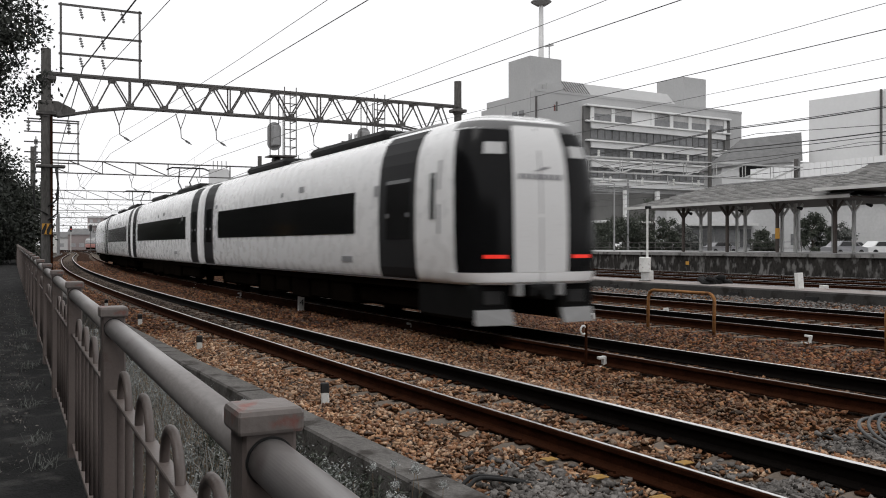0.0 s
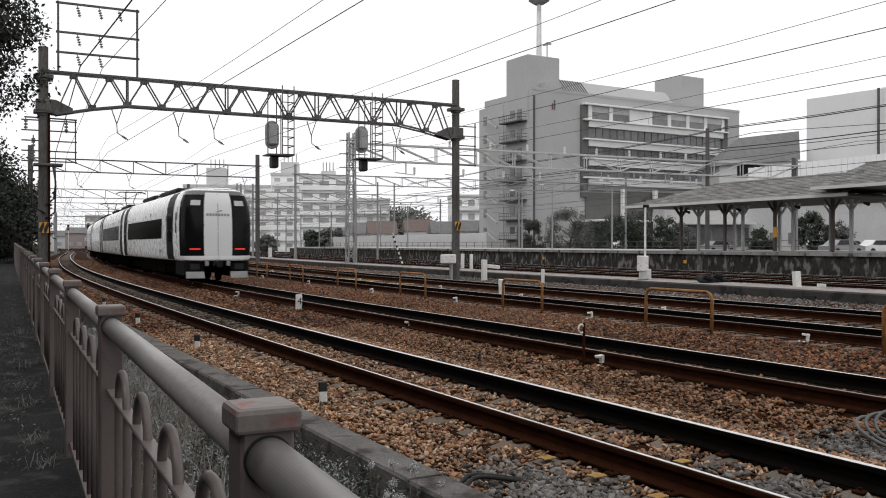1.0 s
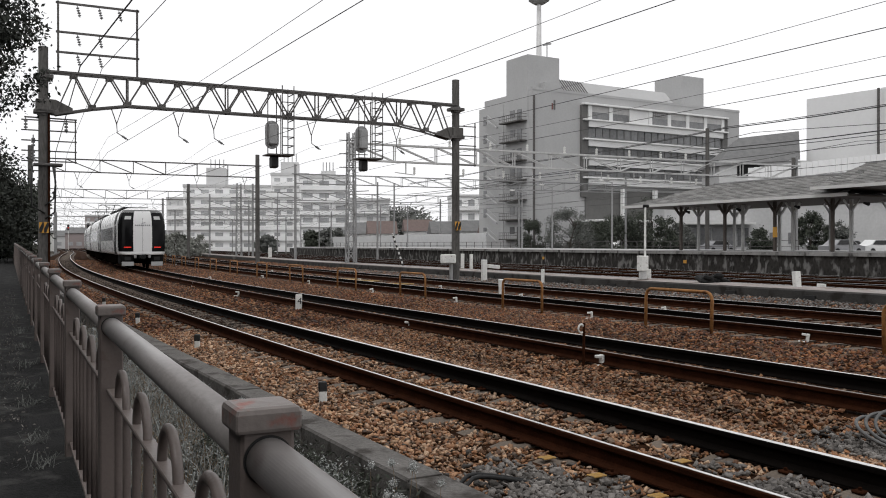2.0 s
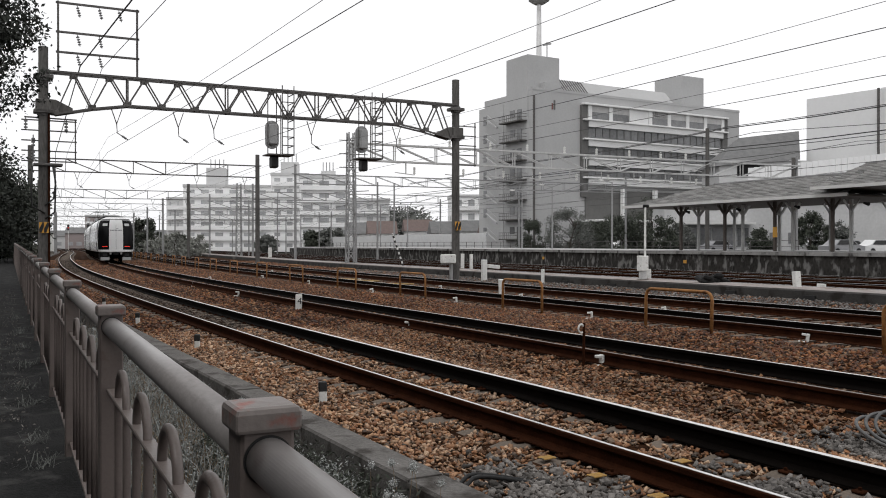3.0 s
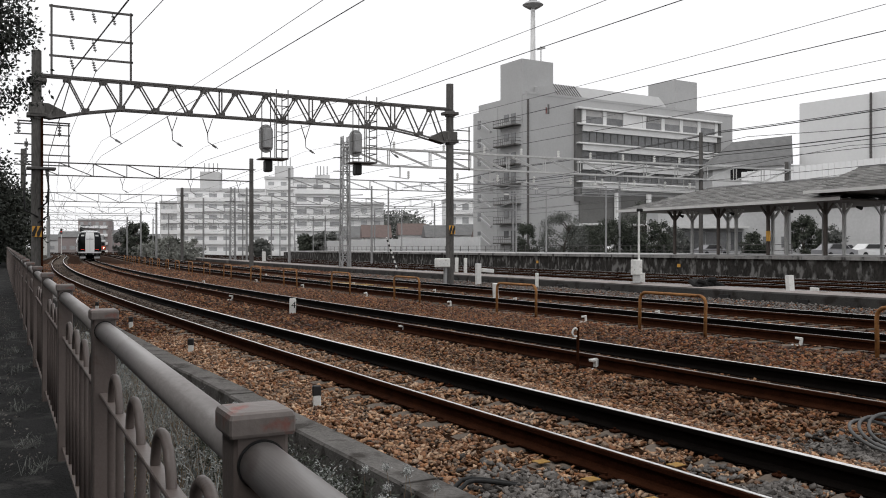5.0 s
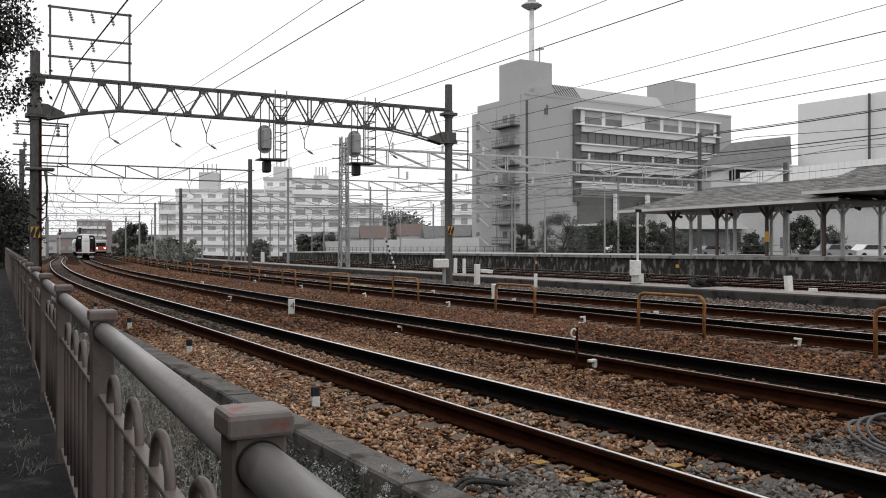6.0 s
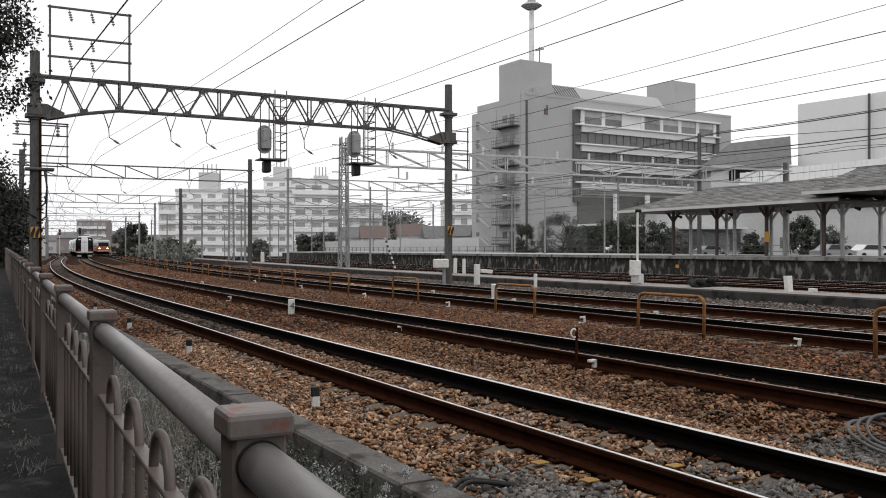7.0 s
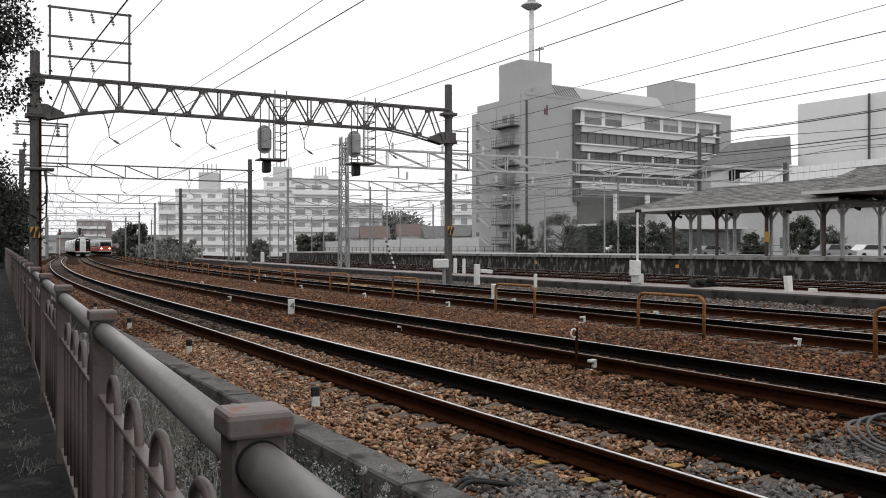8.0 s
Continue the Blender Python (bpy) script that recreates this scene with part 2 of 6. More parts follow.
M_STATION = mat("station_render", (0.42, 0.42, 0.42), 0.9, var=0.15, scale=0.3, fine=3, bump=0.0)
M_SCRUB = mat("pale_scrub", (0.19, 0.195, 0.175), 0.8, var=0.5, scale=1.0, fine=6, bump=0.0, island=0.7)
M_SHINGLE = mat("canopy_shingle", (0.20, 0.197, 0.192), 0.9, var=0.6, scale=1.2, fine=10, bump=0.4, spec=0.2, island=0.8)
M_CANPOST = mat("canopy_post_paint", (0.075, 0.062, 0.055), 0.65, var=0.25, scale=3, spec=0.25)
M_CANWHITE = mat("canopy_fascia", (0.50, 0.50, 0.49), 0.7, var=0.15, scale=2)
M_PLATTOP = mat("platform_paving", (0.33, 0.325, 0.32), 0.9, var=0.25, scale=1.0, fine=15)
M_TILERED = mat("house_tile_roof", (0.125, 0.092, 0.084), 0.8, var=0.25, scale=2, fine=10)
M_LEAF = mat("leaves", (0.045, 0.052, 0.038), 0.7, var=0.6, scale=1.0, fine=6, bump=0.0, island=0.8)
M_LEAFD = mat("dark_leaves", (0.022, 0.026, 0.02), 0.75, var=0.5, scale=1.0, fine=6, bump=0.0, island=0.8)
M_BARK = mat("bark", (0.05, 0.042, 0.035), 0.9, var=0.4, scale=4, fine=25, bump=0.6)
M_DRYGRASS = mat("dry_grass", (0.24, 0.175, 0.115), 0.85, var=0.5, scale=2, fine=10, bump=0.0, spec=0.1, island=0.7)
M_WEED = mat("pale_weed", (0.25, 0.26, 0.25), 0.85, var=0.6, scale=2, fine=10, bump=0.0, spec=0.1, island=0.8)
M_TUFT = mat("weed_tufts", (0.42, 0.43, 0.42), 0.85, var=0.5, scale=2, fine=10, bump=0.0, spec=0.1, island=0.8)
M_CAR = mat("car_white_paint", (0.6, 0.6, 0.6), 0.3, var=0.05, bump=0.0)
M_CERAMIC = mat("insulator_ceramic", (0.14, 0.14, 0.14), 0.3, var=0.2, bump=0.0)
M_EMBLEM = mat("emblem_red", (0.16, 0.06, 0.055), 0.6, var=0.1)


# ---- mesh helpers ----
def mesh_of(name, verts, faces, material, smooth=False):
    me = bpy.data.meshes.new(name)
    me.from_pydata([tuple(v) for v in verts], [], faces)
    me.materials.append(material)
    if smooth:
        me.polygons.foreach_set("use_smooth", [True] * len(me.polygons))
    me.update()
    return me


class Geo:
    """Collects vertices and faces of one mesh."""

    def __init__(self):
        self.v, self.f = [], []

    def add(self, verts, faces):
        k = len(self.v)
        self.v += [tuple(v) for v in verts]
        self.f += [tuple(i + k for i in f) for f in faces]
        return self

    def box(self, x0, x1, y0, y1, z0, z1, m=None):
        c = [Vector((x, y, z)) for z in (z0, z1) for y in (y0, y1) for x in (x0, x1)]
        if m is not None:
            c = [m @ p for p in c]
        return self.add(c, [(0, 2, 3, 1), (4, 5, 7, 6), (0, 1, 5, 4), (2, 6, 7, 3), (0, 4, 6, 2), (1, 3, 7, 5)])

    def bevel_box(self, x0, x1, y0, y1, z0, z1, b, m=None):
        """A box whose upper and lower rims are chamfered."""
        rows = []
        for z, i in ((z0, b), (z0 + b, 0), (z1 - b, 0), (z1, b)):
            rows.append([(x0 + i, y0 + b, z), (x0 + b, y0 + i, z), (x1 - b, y0 + i, z), (x1 - i, y0 + b, z),
                         (x1 - i, y1 - b, z), (x1 - b, y1 - i, z), (x0 + b, y1 - i, z), (x0 + i, y1 - b, z)])
        v = [Vector(p) for r in rows for p in r]
        if m is not None:
            v = [m @ p for p in v]
        f = [tuple(reversed(range(8))), tuple(range(24, 32))]
        for r in range(3):
            f += [(r * 8 + i, r * 8 + (i + 1) % 8, r * 8 + 8 + (i + 1) % 8, r * 8 + 8 + i) for i in range(8)]
        return self.add(v, f)

    def tube(self, pts, r, n=8, r1=None, caps=True):
        """A round bar along points."""
        pts = [Vector(p) for p in pts]
        v, f = [], []
        side = None
        for i, p in enumerate(pts):
            d = (pts[min(i + 1, len(pts) - 1)] - pts[max(i - 1, 0)]).normalized()
            if side is None:
                side = d.orthogonal().normalized()
            side = (side - d * side.dot(d)).normalized()
            up = d.cross(side)
            rad = r if r1 is None else r + (r1 - r) * i / (len(pts) - 1)
            v += [p + (side * math.cos(a) + up * math.sin(a)) * rad for a in [2 * math.pi * j / n for j in range(n)]]
        for i in range(len(pts) - 1):
            f += [(i * n + j, i * n + (j + 1) % n, i * n + n + (j + 1) % n, i * n + n + j) for j in range(n)]
        if caps:
            f += [tuple(reversed(range(n))), tuple(range(len(v) - n, len(v)))]
        return self.add(v, f)

    def bar(self, a, b, w, h=None):
        """A square bar from a to b."""
        a, b = Vector(a), Vector(b)
        d = b - a
        m = Matrix.Translation(a) @ d.to_track_quat("Y", "Z").to_matrix().to_4x4()
        h = w if h is None else h
        return self.box(-w / 2, w / 2, 0, d.length, -h / 2, h / 2, m)

    def sweep(self, profile, s0, s1, step, off=0.0, closed=True, z=0.0, ends=True):
        """A profile of (o, z) swept along the line."""
        n, v, f = len(profile), [], []
        count = max(2, int(math.ceil((s1 - s0) / step)) + 1)
        for i in range(count):
            s = s0 + (s1 - s0) * i / (count - 1)
            v += [al(s, off + o, z + h) for o, h in profile]
        for i in range(count - 1):
            f += [(i * n + j, i * n + n + j, i * n + n + (j + 1) % n, i * n + (j + 1) % n) for j in range(n if closed else n - 1)]
        if closed and ends:
            f += [tuple(range(n)), tuple(reversed(range((count - 1) * n, count * n)))]
        return self.add(v, f)

    def mesh(self, name, material, smooth=False):
        return mesh_of(name, self.v, self.f, material, smooth)


def part(name, geo, material, parent=None, label="", at=None, smooth=False):
    """One mesh object, under a thing where one is given."""
    me = geo if isinstance(geo, bpy.types.Mesh) else geo.mesh(name, material, smooth)
    ob = new(name, me)
    if parent is not None:
        ob.parent = parent
    if at is not None:
        ob.matrix_local = at
    return tagged(ob, label)


def thing(name, label, category, at=None, group="", kind=""):
    ob = new(name)
    ob.empty_display_size = 0.2
    if at is not None:
        ob.matrix_world = at
    return tagged(ob, label, category, group, kind)


# ---- ground and setting ----
def build_ground():
    ground = part("ground", Geo().add([(-1800, -300, -0.62), (1800, -300, -0.62), (1800, 3000, -0.62), (-1800, 3000, -0.62)], [(0, 1, 2, 3)]), M_SOIL)
    tagged(ground, "bare grey-brown soil of the rail yard", "ground", kind="structure")
    prof = [(-1.96, -0.62), (-1.96, -0.22), (-1.6, -0.22), (-1.2, -0.21), (1.2, -0.21), (1.83, -0.29), (2.45, -0.21), (5.0, -0.21), (6.1, -0.33),
            (7.6, -0.23), (10.0, -0.22), (10.9, -0.28), (11.6, -0.22), (14.0, -0.22), (15.0, -0.24), (17.9, -0.22), (17.9, -0.62)]
    bed = part("ballast_bed", Geo().sweep(prof, -34, 420, 3.0, closed=False), M_BALLAST)
    tagged(bed, "rust-brown ballast bed under the tracks, darkened for shade between stones", "ballast", kind="structure")
    prof = [(19.87, -0.62), (19.87, -0.2), (23, -0.2), (32.7, -0.2), (32.7, -0.62)]
    bed = part("station_ballast_bed", Geo().sweep(prof, -34, 420, 3.0, closed=False), M_BALLASTG)
    tagged(bed, "rust-tinged grey ballast before the station platform", "ballast", kind="structure")
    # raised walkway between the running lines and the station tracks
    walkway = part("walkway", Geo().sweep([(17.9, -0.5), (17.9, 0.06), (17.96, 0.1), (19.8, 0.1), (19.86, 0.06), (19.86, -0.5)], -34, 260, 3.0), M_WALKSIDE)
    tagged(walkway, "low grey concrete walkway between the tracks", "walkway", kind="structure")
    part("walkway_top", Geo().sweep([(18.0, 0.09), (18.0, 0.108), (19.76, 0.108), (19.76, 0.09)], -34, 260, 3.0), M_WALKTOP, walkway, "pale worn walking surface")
    # Drain openings are not cut: black blocks give the shade inside them.
    for i in range(24):
        part("drain", Geo().box(-0.04, 0.04, -0.22, 0.22, -0.24, -0.06, line_pose(-4 + i * 3.2, 17.88)), M_BLACK, walkway, "black block standing for the shade in a drain opening")
    # footpath beside the fence, rising gently away
    v, f = [], []
    for i in range(60):
        y = -4 + i * 1.6
        x = 0.412 - 0.5046 * y
        z = 0.135 + 0.0071 * (y - 1.41)
        v += [(x - 3.4, y - 1.5, z - 0.8), (x - 3.4, y - 1.5, z - 0.02), (x - 0.02, y, z), (x + 0.22, y + 0.1, z), (x + 0.22, y + 0.1, z - 0.85)]
    for i in range(59):
        f += [(i * 5 + j, i * 5 + j + 1, i * 5 + j + 6, i * 5 + j + 5) for j in range(4)]
    tagged(part("pavement", Geo().add(v, f), M_ASPHALT), "dark worn asphalt footpath with leaf litter", "pavement", kind="structure")


def build_kerb():
    """Retaining kerb along the ballast, in cast lengths."""
    kerb = thing("retaining_kerb", "low weathered concrete retaining kerb along the ballast", "kerb", kind="structure")
    for i in range(34):
        s0 = -12 + i * 2.0
        dz = random.uniform(-0.012, 0.012)
        g = Geo().sweep([(-2.25, -0.62), (-2.25, -0.07), (-2.235, -0.05), (-1.975, -0.05), (-1.955, -0.07), (-1.955, -0.62)], s0 + 0.008, s0 + 1.992, 1.0, z=dz)
        part("kerb_stone", g, M_KERB, kerb)
    part("far_kerb", Geo().sweep([(-2.25, -0.62), (-2.25, -0.06), (-1.955, -0.06), (-1.955, -0.62)], 56, 200, 4), M_KERB, kerb)


RAIL = [(-0.072, -0.174), (-0.072, -0.162), (-0.02, -0.145), (-0.009, -0.13), (-0.009, -0.055), (-0.033, -0.042), (-0.033, -0.010), (-0.026, -0.003),
        (0.026, -0.003), (0.033, -0.010), (0.033, -0.042), (0.009, -0.055), (0.009, -0.13), (0.02, -0.145), (0.072, -0.162), (0.072, -0.174)]
HEAD = [(-0.028, -0.006), (-0.023, 0.0), (0.023, 0.0), (0.028, -0.006)]
NEARHEAD = [(-0.017, -0.006), (-0.013, 0.0), (0.013, 0.0), (0.017, -0.006)]
TRACKS = ((0.0, "nearest"), (3.66, "second"), (8.85, "third"), (12.6, "fourth"), (24.6, "station"), (30.9, "platform"), (21.35, "siding"), (27.8, "loop"))


def sleeper_mesh():
    """A concrete sleeper: shoulders at the rails, a lower waist."""
    xs = [(-1.0, 0.10, -0.215), (-0.8, 0.125, -0.18), (-0.42, 0.12, -0.176), (-0.25, 0.10, -0.20), (0.25, 0.10, -0.20), (0.42, 0.12, -0.176), (0.8, 0.125, -0.18), (1.0, 0.10, -0.215)]
    v, f = [], []
    for x, w, z in xs:
        v += [(x, -w - 0.02, -0.34), (x, -w, z - 0.01), (x, -w + 0.015, z), (x, w - 0.015, z), (x, w, z - 0.01), (x, w + 0.02, -0.34)]
    for i in range(len(xs) - 1):
        f += [(i * 6 + j, i * 6 + 6 + j, i * 6 + 6 + j + 1, i * 6 + j + 1) for j in range(5)]
    f += [tuple(range(6)), tuple(reversed(range(len(v) - 6, len(v))))]
    return mesh_of("sleeper", v, f, M_SLEEPER)


def fastening_mesh():
    g = Geo()
    for e in (-1, 1):
        g.bevel_box(e * 0.11 - 0.04, e * 0.11 + 0.04, -0.045, 0.045, -0.18, -0.158, 0.008)
        g.tube([(e * 0.11, 0, -0.16), (e * 0.11, 0, -0.138)], 0.014, 6)
    return g.mesh("fastening", M_RAILSIDE)


def build_tracks():
    slp, fast = sleeper_mesh(), fastening_mesh()
    plate = Geo().bevel_box(-0.06, 0.06, -0.045, 0.045, -0.178, -0.166, 0.004).mesh("plate", M_PLATE)
    for off, which in TRACKS:
        track = thing("railway_track", f"{which} running track of narrow-gauge steel rails on concrete sleepers", "track", kind="structure")
        for e in (-1, 1):
            rail = part("rail", Geo().sweep(RAIL, -34, 400, 2.0, off=off + e * 0.566), M_RAILSIDE if e < 0 else M_RAILDARK, track, "rust-brown rail sides" if e < 0 else "near-black rail sides")
            part("rail_head", Geo().sweep(HEAD if e > 0 and off < 1 else NEARHEAD, -34, 400, 2.0, off=off + e * 0.566), M_RAILTOP if e > 0 or off < 1 else M_RAILDULL, rail, "polished bright running surface")
        near = 110 if off < 1 else 70 if off < 4 else 0
        for i in range(near):
            s = -12 + i * 0.6
            part("sleeper", slp, None, track, at=line_pose(s, off + random.uniform(-0.02, 0.02), random.uniform(-0.012, 0.0) - (0.045 if off > 1 else 0.006)))
            if off < 1 and i < 46:
                for e in (-1, 1):
                    part("fastening", fast, None, track, at=line_pose(s, off + e * 0.566))
        # the rest of the sleepers, joined
        g = Geo()
        for i in range(near, 420):
            m = line_pose(-12 + i * 0.6, off)
            g.box(-1.0, 1.0, -0.11, 0.11, -0.36, -0.205, m)
        tagged(part("far_sleepers", g, M_SLEEPER, track), kind="stuff")
        if off < 1:
            for s, o in ((-3.6, -0.82), (-4.2, -0.82), (-4.8, -0.80), (-4.2, 0.02)):
                part("marker_plate", plate, None, track, "yellow painted plate on a sleeper", at=line_pose(s, o, 0.006))


def block():
    """An angular stone: a cube's corners, twelve triangles."""
    v = np.array([(x, y, z) for z in (-1, 1) for y in (-1, 1) for x in (-1, 1)], float) / 1.5
    f = np.array([(0, 2, 3), (0, 3, 1), (4, 5, 7), (4, 7, 6), (0, 1, 5), (0, 5, 4), (2, 6, 7), (2, 7, 3), (0, 4, 6), (0, 6, 2), (1, 3, 7), (1, 7, 5)])
    return v, f


def bed_height(o):
    return np.interp(o, [-1.96, -1.6, -1.2, 1.2, 1.83, 2.45, 5.0, 6.1, 7.6, 10.0, 10.9, 11.6, 14, 15, 18], [-0.22, -0.22, -0.21, -0.21, -0.29, -0.21, -0.21, -0.33, -0.23, -0.22, -0.28, -0.22, -0.22, -0.24, -0.22])


def stones(name, count, s_range, o_range, size, material, label, power=1.0, lift=0.0, round_places=None):
    """Loose stones lying on the ballast, joined: nobody could count them."""
    rng = np.random.default_rng(len(name) + count)
    base, tri = block()
    s = s_range[0] + (s_range[1] - s_range[0]) * rng.random(count) ** power
    o = rng.uniform(*o_range, count)
    if round_places is not None:
        pick = rng.integers(0, len(round_places), count)
        c = np.array(round_places)[pick]
        s, o = c[:, 0] + rng.normal(0, c[:, 2], count), c[:, 1] + rng.normal(0, c[:, 3], count)
    keep = np.ones(count, bool)
    for off, _ in TRACKS[:4]:
        for e in (-0.566, 0.566):
            keep &= abs(o - off - e) > 0.10
        on = ((s + 12) / 0.6 - np.round((s + 12) / 0.6)) * 0.6
        keep &= ~((abs(on) < 0.12) & (abs(abs(o - off) - 0.66) < 0.34))
        keep &= ~((abs(on) < 0.10) & (abs(o - off) < 0.98) & (rng.random(count) < 0.88))
    s, o = s[keep], o[keep]
    n = len(s)
    place = np.array([al(a, b) for a, b in zip(s, o)])
    place[:, 2] = bed_height(o) + lift + rng.uniform(-0.01, 0.02, n)
    r = rng.uniform(*size, n)
    shape = 1 + rng.uniform(-0.45, 0.30, (n, 8, 3))
    axes = np.stack([rng.uniform(0.85, 1.75, n), rng.uniform(0.65, 1.2, n), rng.uniform(0.28, 0.6, n)], -1)
    v = base[None] * shape * axes[:, None, :] * r[:, None, None]
    yaw, lean = rng.uniform(0, math.pi, n), rng.normal(0, 0.26, (n, 2))
    q = np.stack([np.cos(yaw), lean[:, 0], lean[:, 1], np.sin(yaw)], -1)
    q /= np.linalg.norm(q, axis=1)[:, None]
    w, x, y, z = q.T
    rot = np.stack([1 - 2 * (y * y + z * z), 2 * (x * y - z * w), 2 * (x * z + y * w), 2 * (x * y + z * w), 1 - 2 * (x * x + z * z), 2 * (y * z - x * w),
                    2 * (x * z - y * w), 2 * (y * z + x * w), 1 - 2 * (x * x + y * y)], -1).reshape(n, 3, 3)
    v = np.einsum("nij,nkj->nki", rot, v) + place[:, None]
    f = tri[None] + (np.arange(n) * 8)[:, None, None]
    me = bpy.data.meshes.new(name)
    me.vertices.add(n * 8)
    me.vertices.foreach_set("co", v.ravel())
    me.loops.add(n * 36)
    me.loops.foreach_set("vertex_index", f.ravel().astype(np.int32))
    me.polygons.add(n * 12)
    me.polygons.foreach_set("loop_start", np.arange(n * 12, dtype=np.int32) * 3)
    me.polygons.foreach_set("loop_total", np.full(n * 12, 3, np.int32))
    me.update(calc_edges=True)
    me.materials.append(material)
    return tagged(new(name, me), label, "ballast", kind="stuff")


def build_stones():
    heap = "angular rust-brown ballast stones, loosely heaped"
    for k in range(2):
        stones("ballast_stones", 28000 + k, (-9, 8), (-1.93, 1.7), (0.011, 0.034), M_STONE, heap, 1.15, lift=0.014 * k)
        stones("ballast_stones", 21000 + k, (-8, 8), (1.7, 5.9), (0.013, 0.036), M_STONEM, heap, 1.1, lift=0.014 * k)
    dark_heap = "dark grey-brown ballast stones between the rails"
    stones("ballast_stones", 5200, (6, 45), (-1.93, -0.7), (0.026, 0.048), M_STONED, heap, 1.35)
    stones("ballast_stones", 33000, (6, 45), (0.7, 8.5), (0.026, 0.048), M_STONED, heap, 1.35)
    stones("oiled_stones", 7500, (7, 45), (-0.75, 0.75), (0.026, 0.046), M_TRACKSTONE, dark_heap, 1.35)
    stones("ballast_stones", 25000, (-4, 34), (5.9, 17.6), (0.028, 0.052), M_STONED, heap)
    stones("ballast_stones", 14500, (40, 92), (0.7, 9.5), (0.042, 0.075), M_STONED, heap, 1.2)
    stones("ballast_stones", 2000, (40, 92), (-1.93, -0.7), (0.042, 0.075), M_STONED, heap, 1.2)
    stones("oiled_stones", 2600, (40, 92), (-0.75, 0.75), (0.042, 0.07), M_TRACKSTONE, dark_heap, 1.2)
    stones("ballast_stones", 8000, (34, 80), (9.5, 17.6), (0.045, 0.08), M_STONED, heap)
    stones("station_stones", 9000, (-6, 50), (20.0, 32.5), (0.04, 0.07), M_STONE, "rust and beige ballast stones between the station tracks")
    stones("ballast_stones", 17000, (-4, 13), (5.7, 10.4), (0.022, 0.044), M_STONED, heap)
    pale = "fresh pale grey ballast stones"
    stones("grey_ballast_stones", 3400, (0, 1), (0, 1), (0.020, 0.040), M_GREYSTONE, pale, lift=0.035,
           round_places=[(-4.4, -1.3, 0.45, 0.22), (-5.4, -1.35, 0.6, 0.25), (-6.2, -1.2, 0.6, 0.3), (-5.2, 0.0, 0.35, 0.2), (-4.6, 1.9, 0.3, 0.18)])
    stones("grey_ballast_stones", 7500, (-4, 46), (14.5, 17.8), (0.03, 0.055), M_GREYSTONE, "grey ballast stones along the walkway", 1.2, lift=0.02)


# ---- the fence beside the footpath ----
FENCE_A, FENCE_D, BAY = Vector((-0.30, 1.41, 0.0)), Vector((-0.4505, 0.8928, 0.0063)).normalized(), 2.30


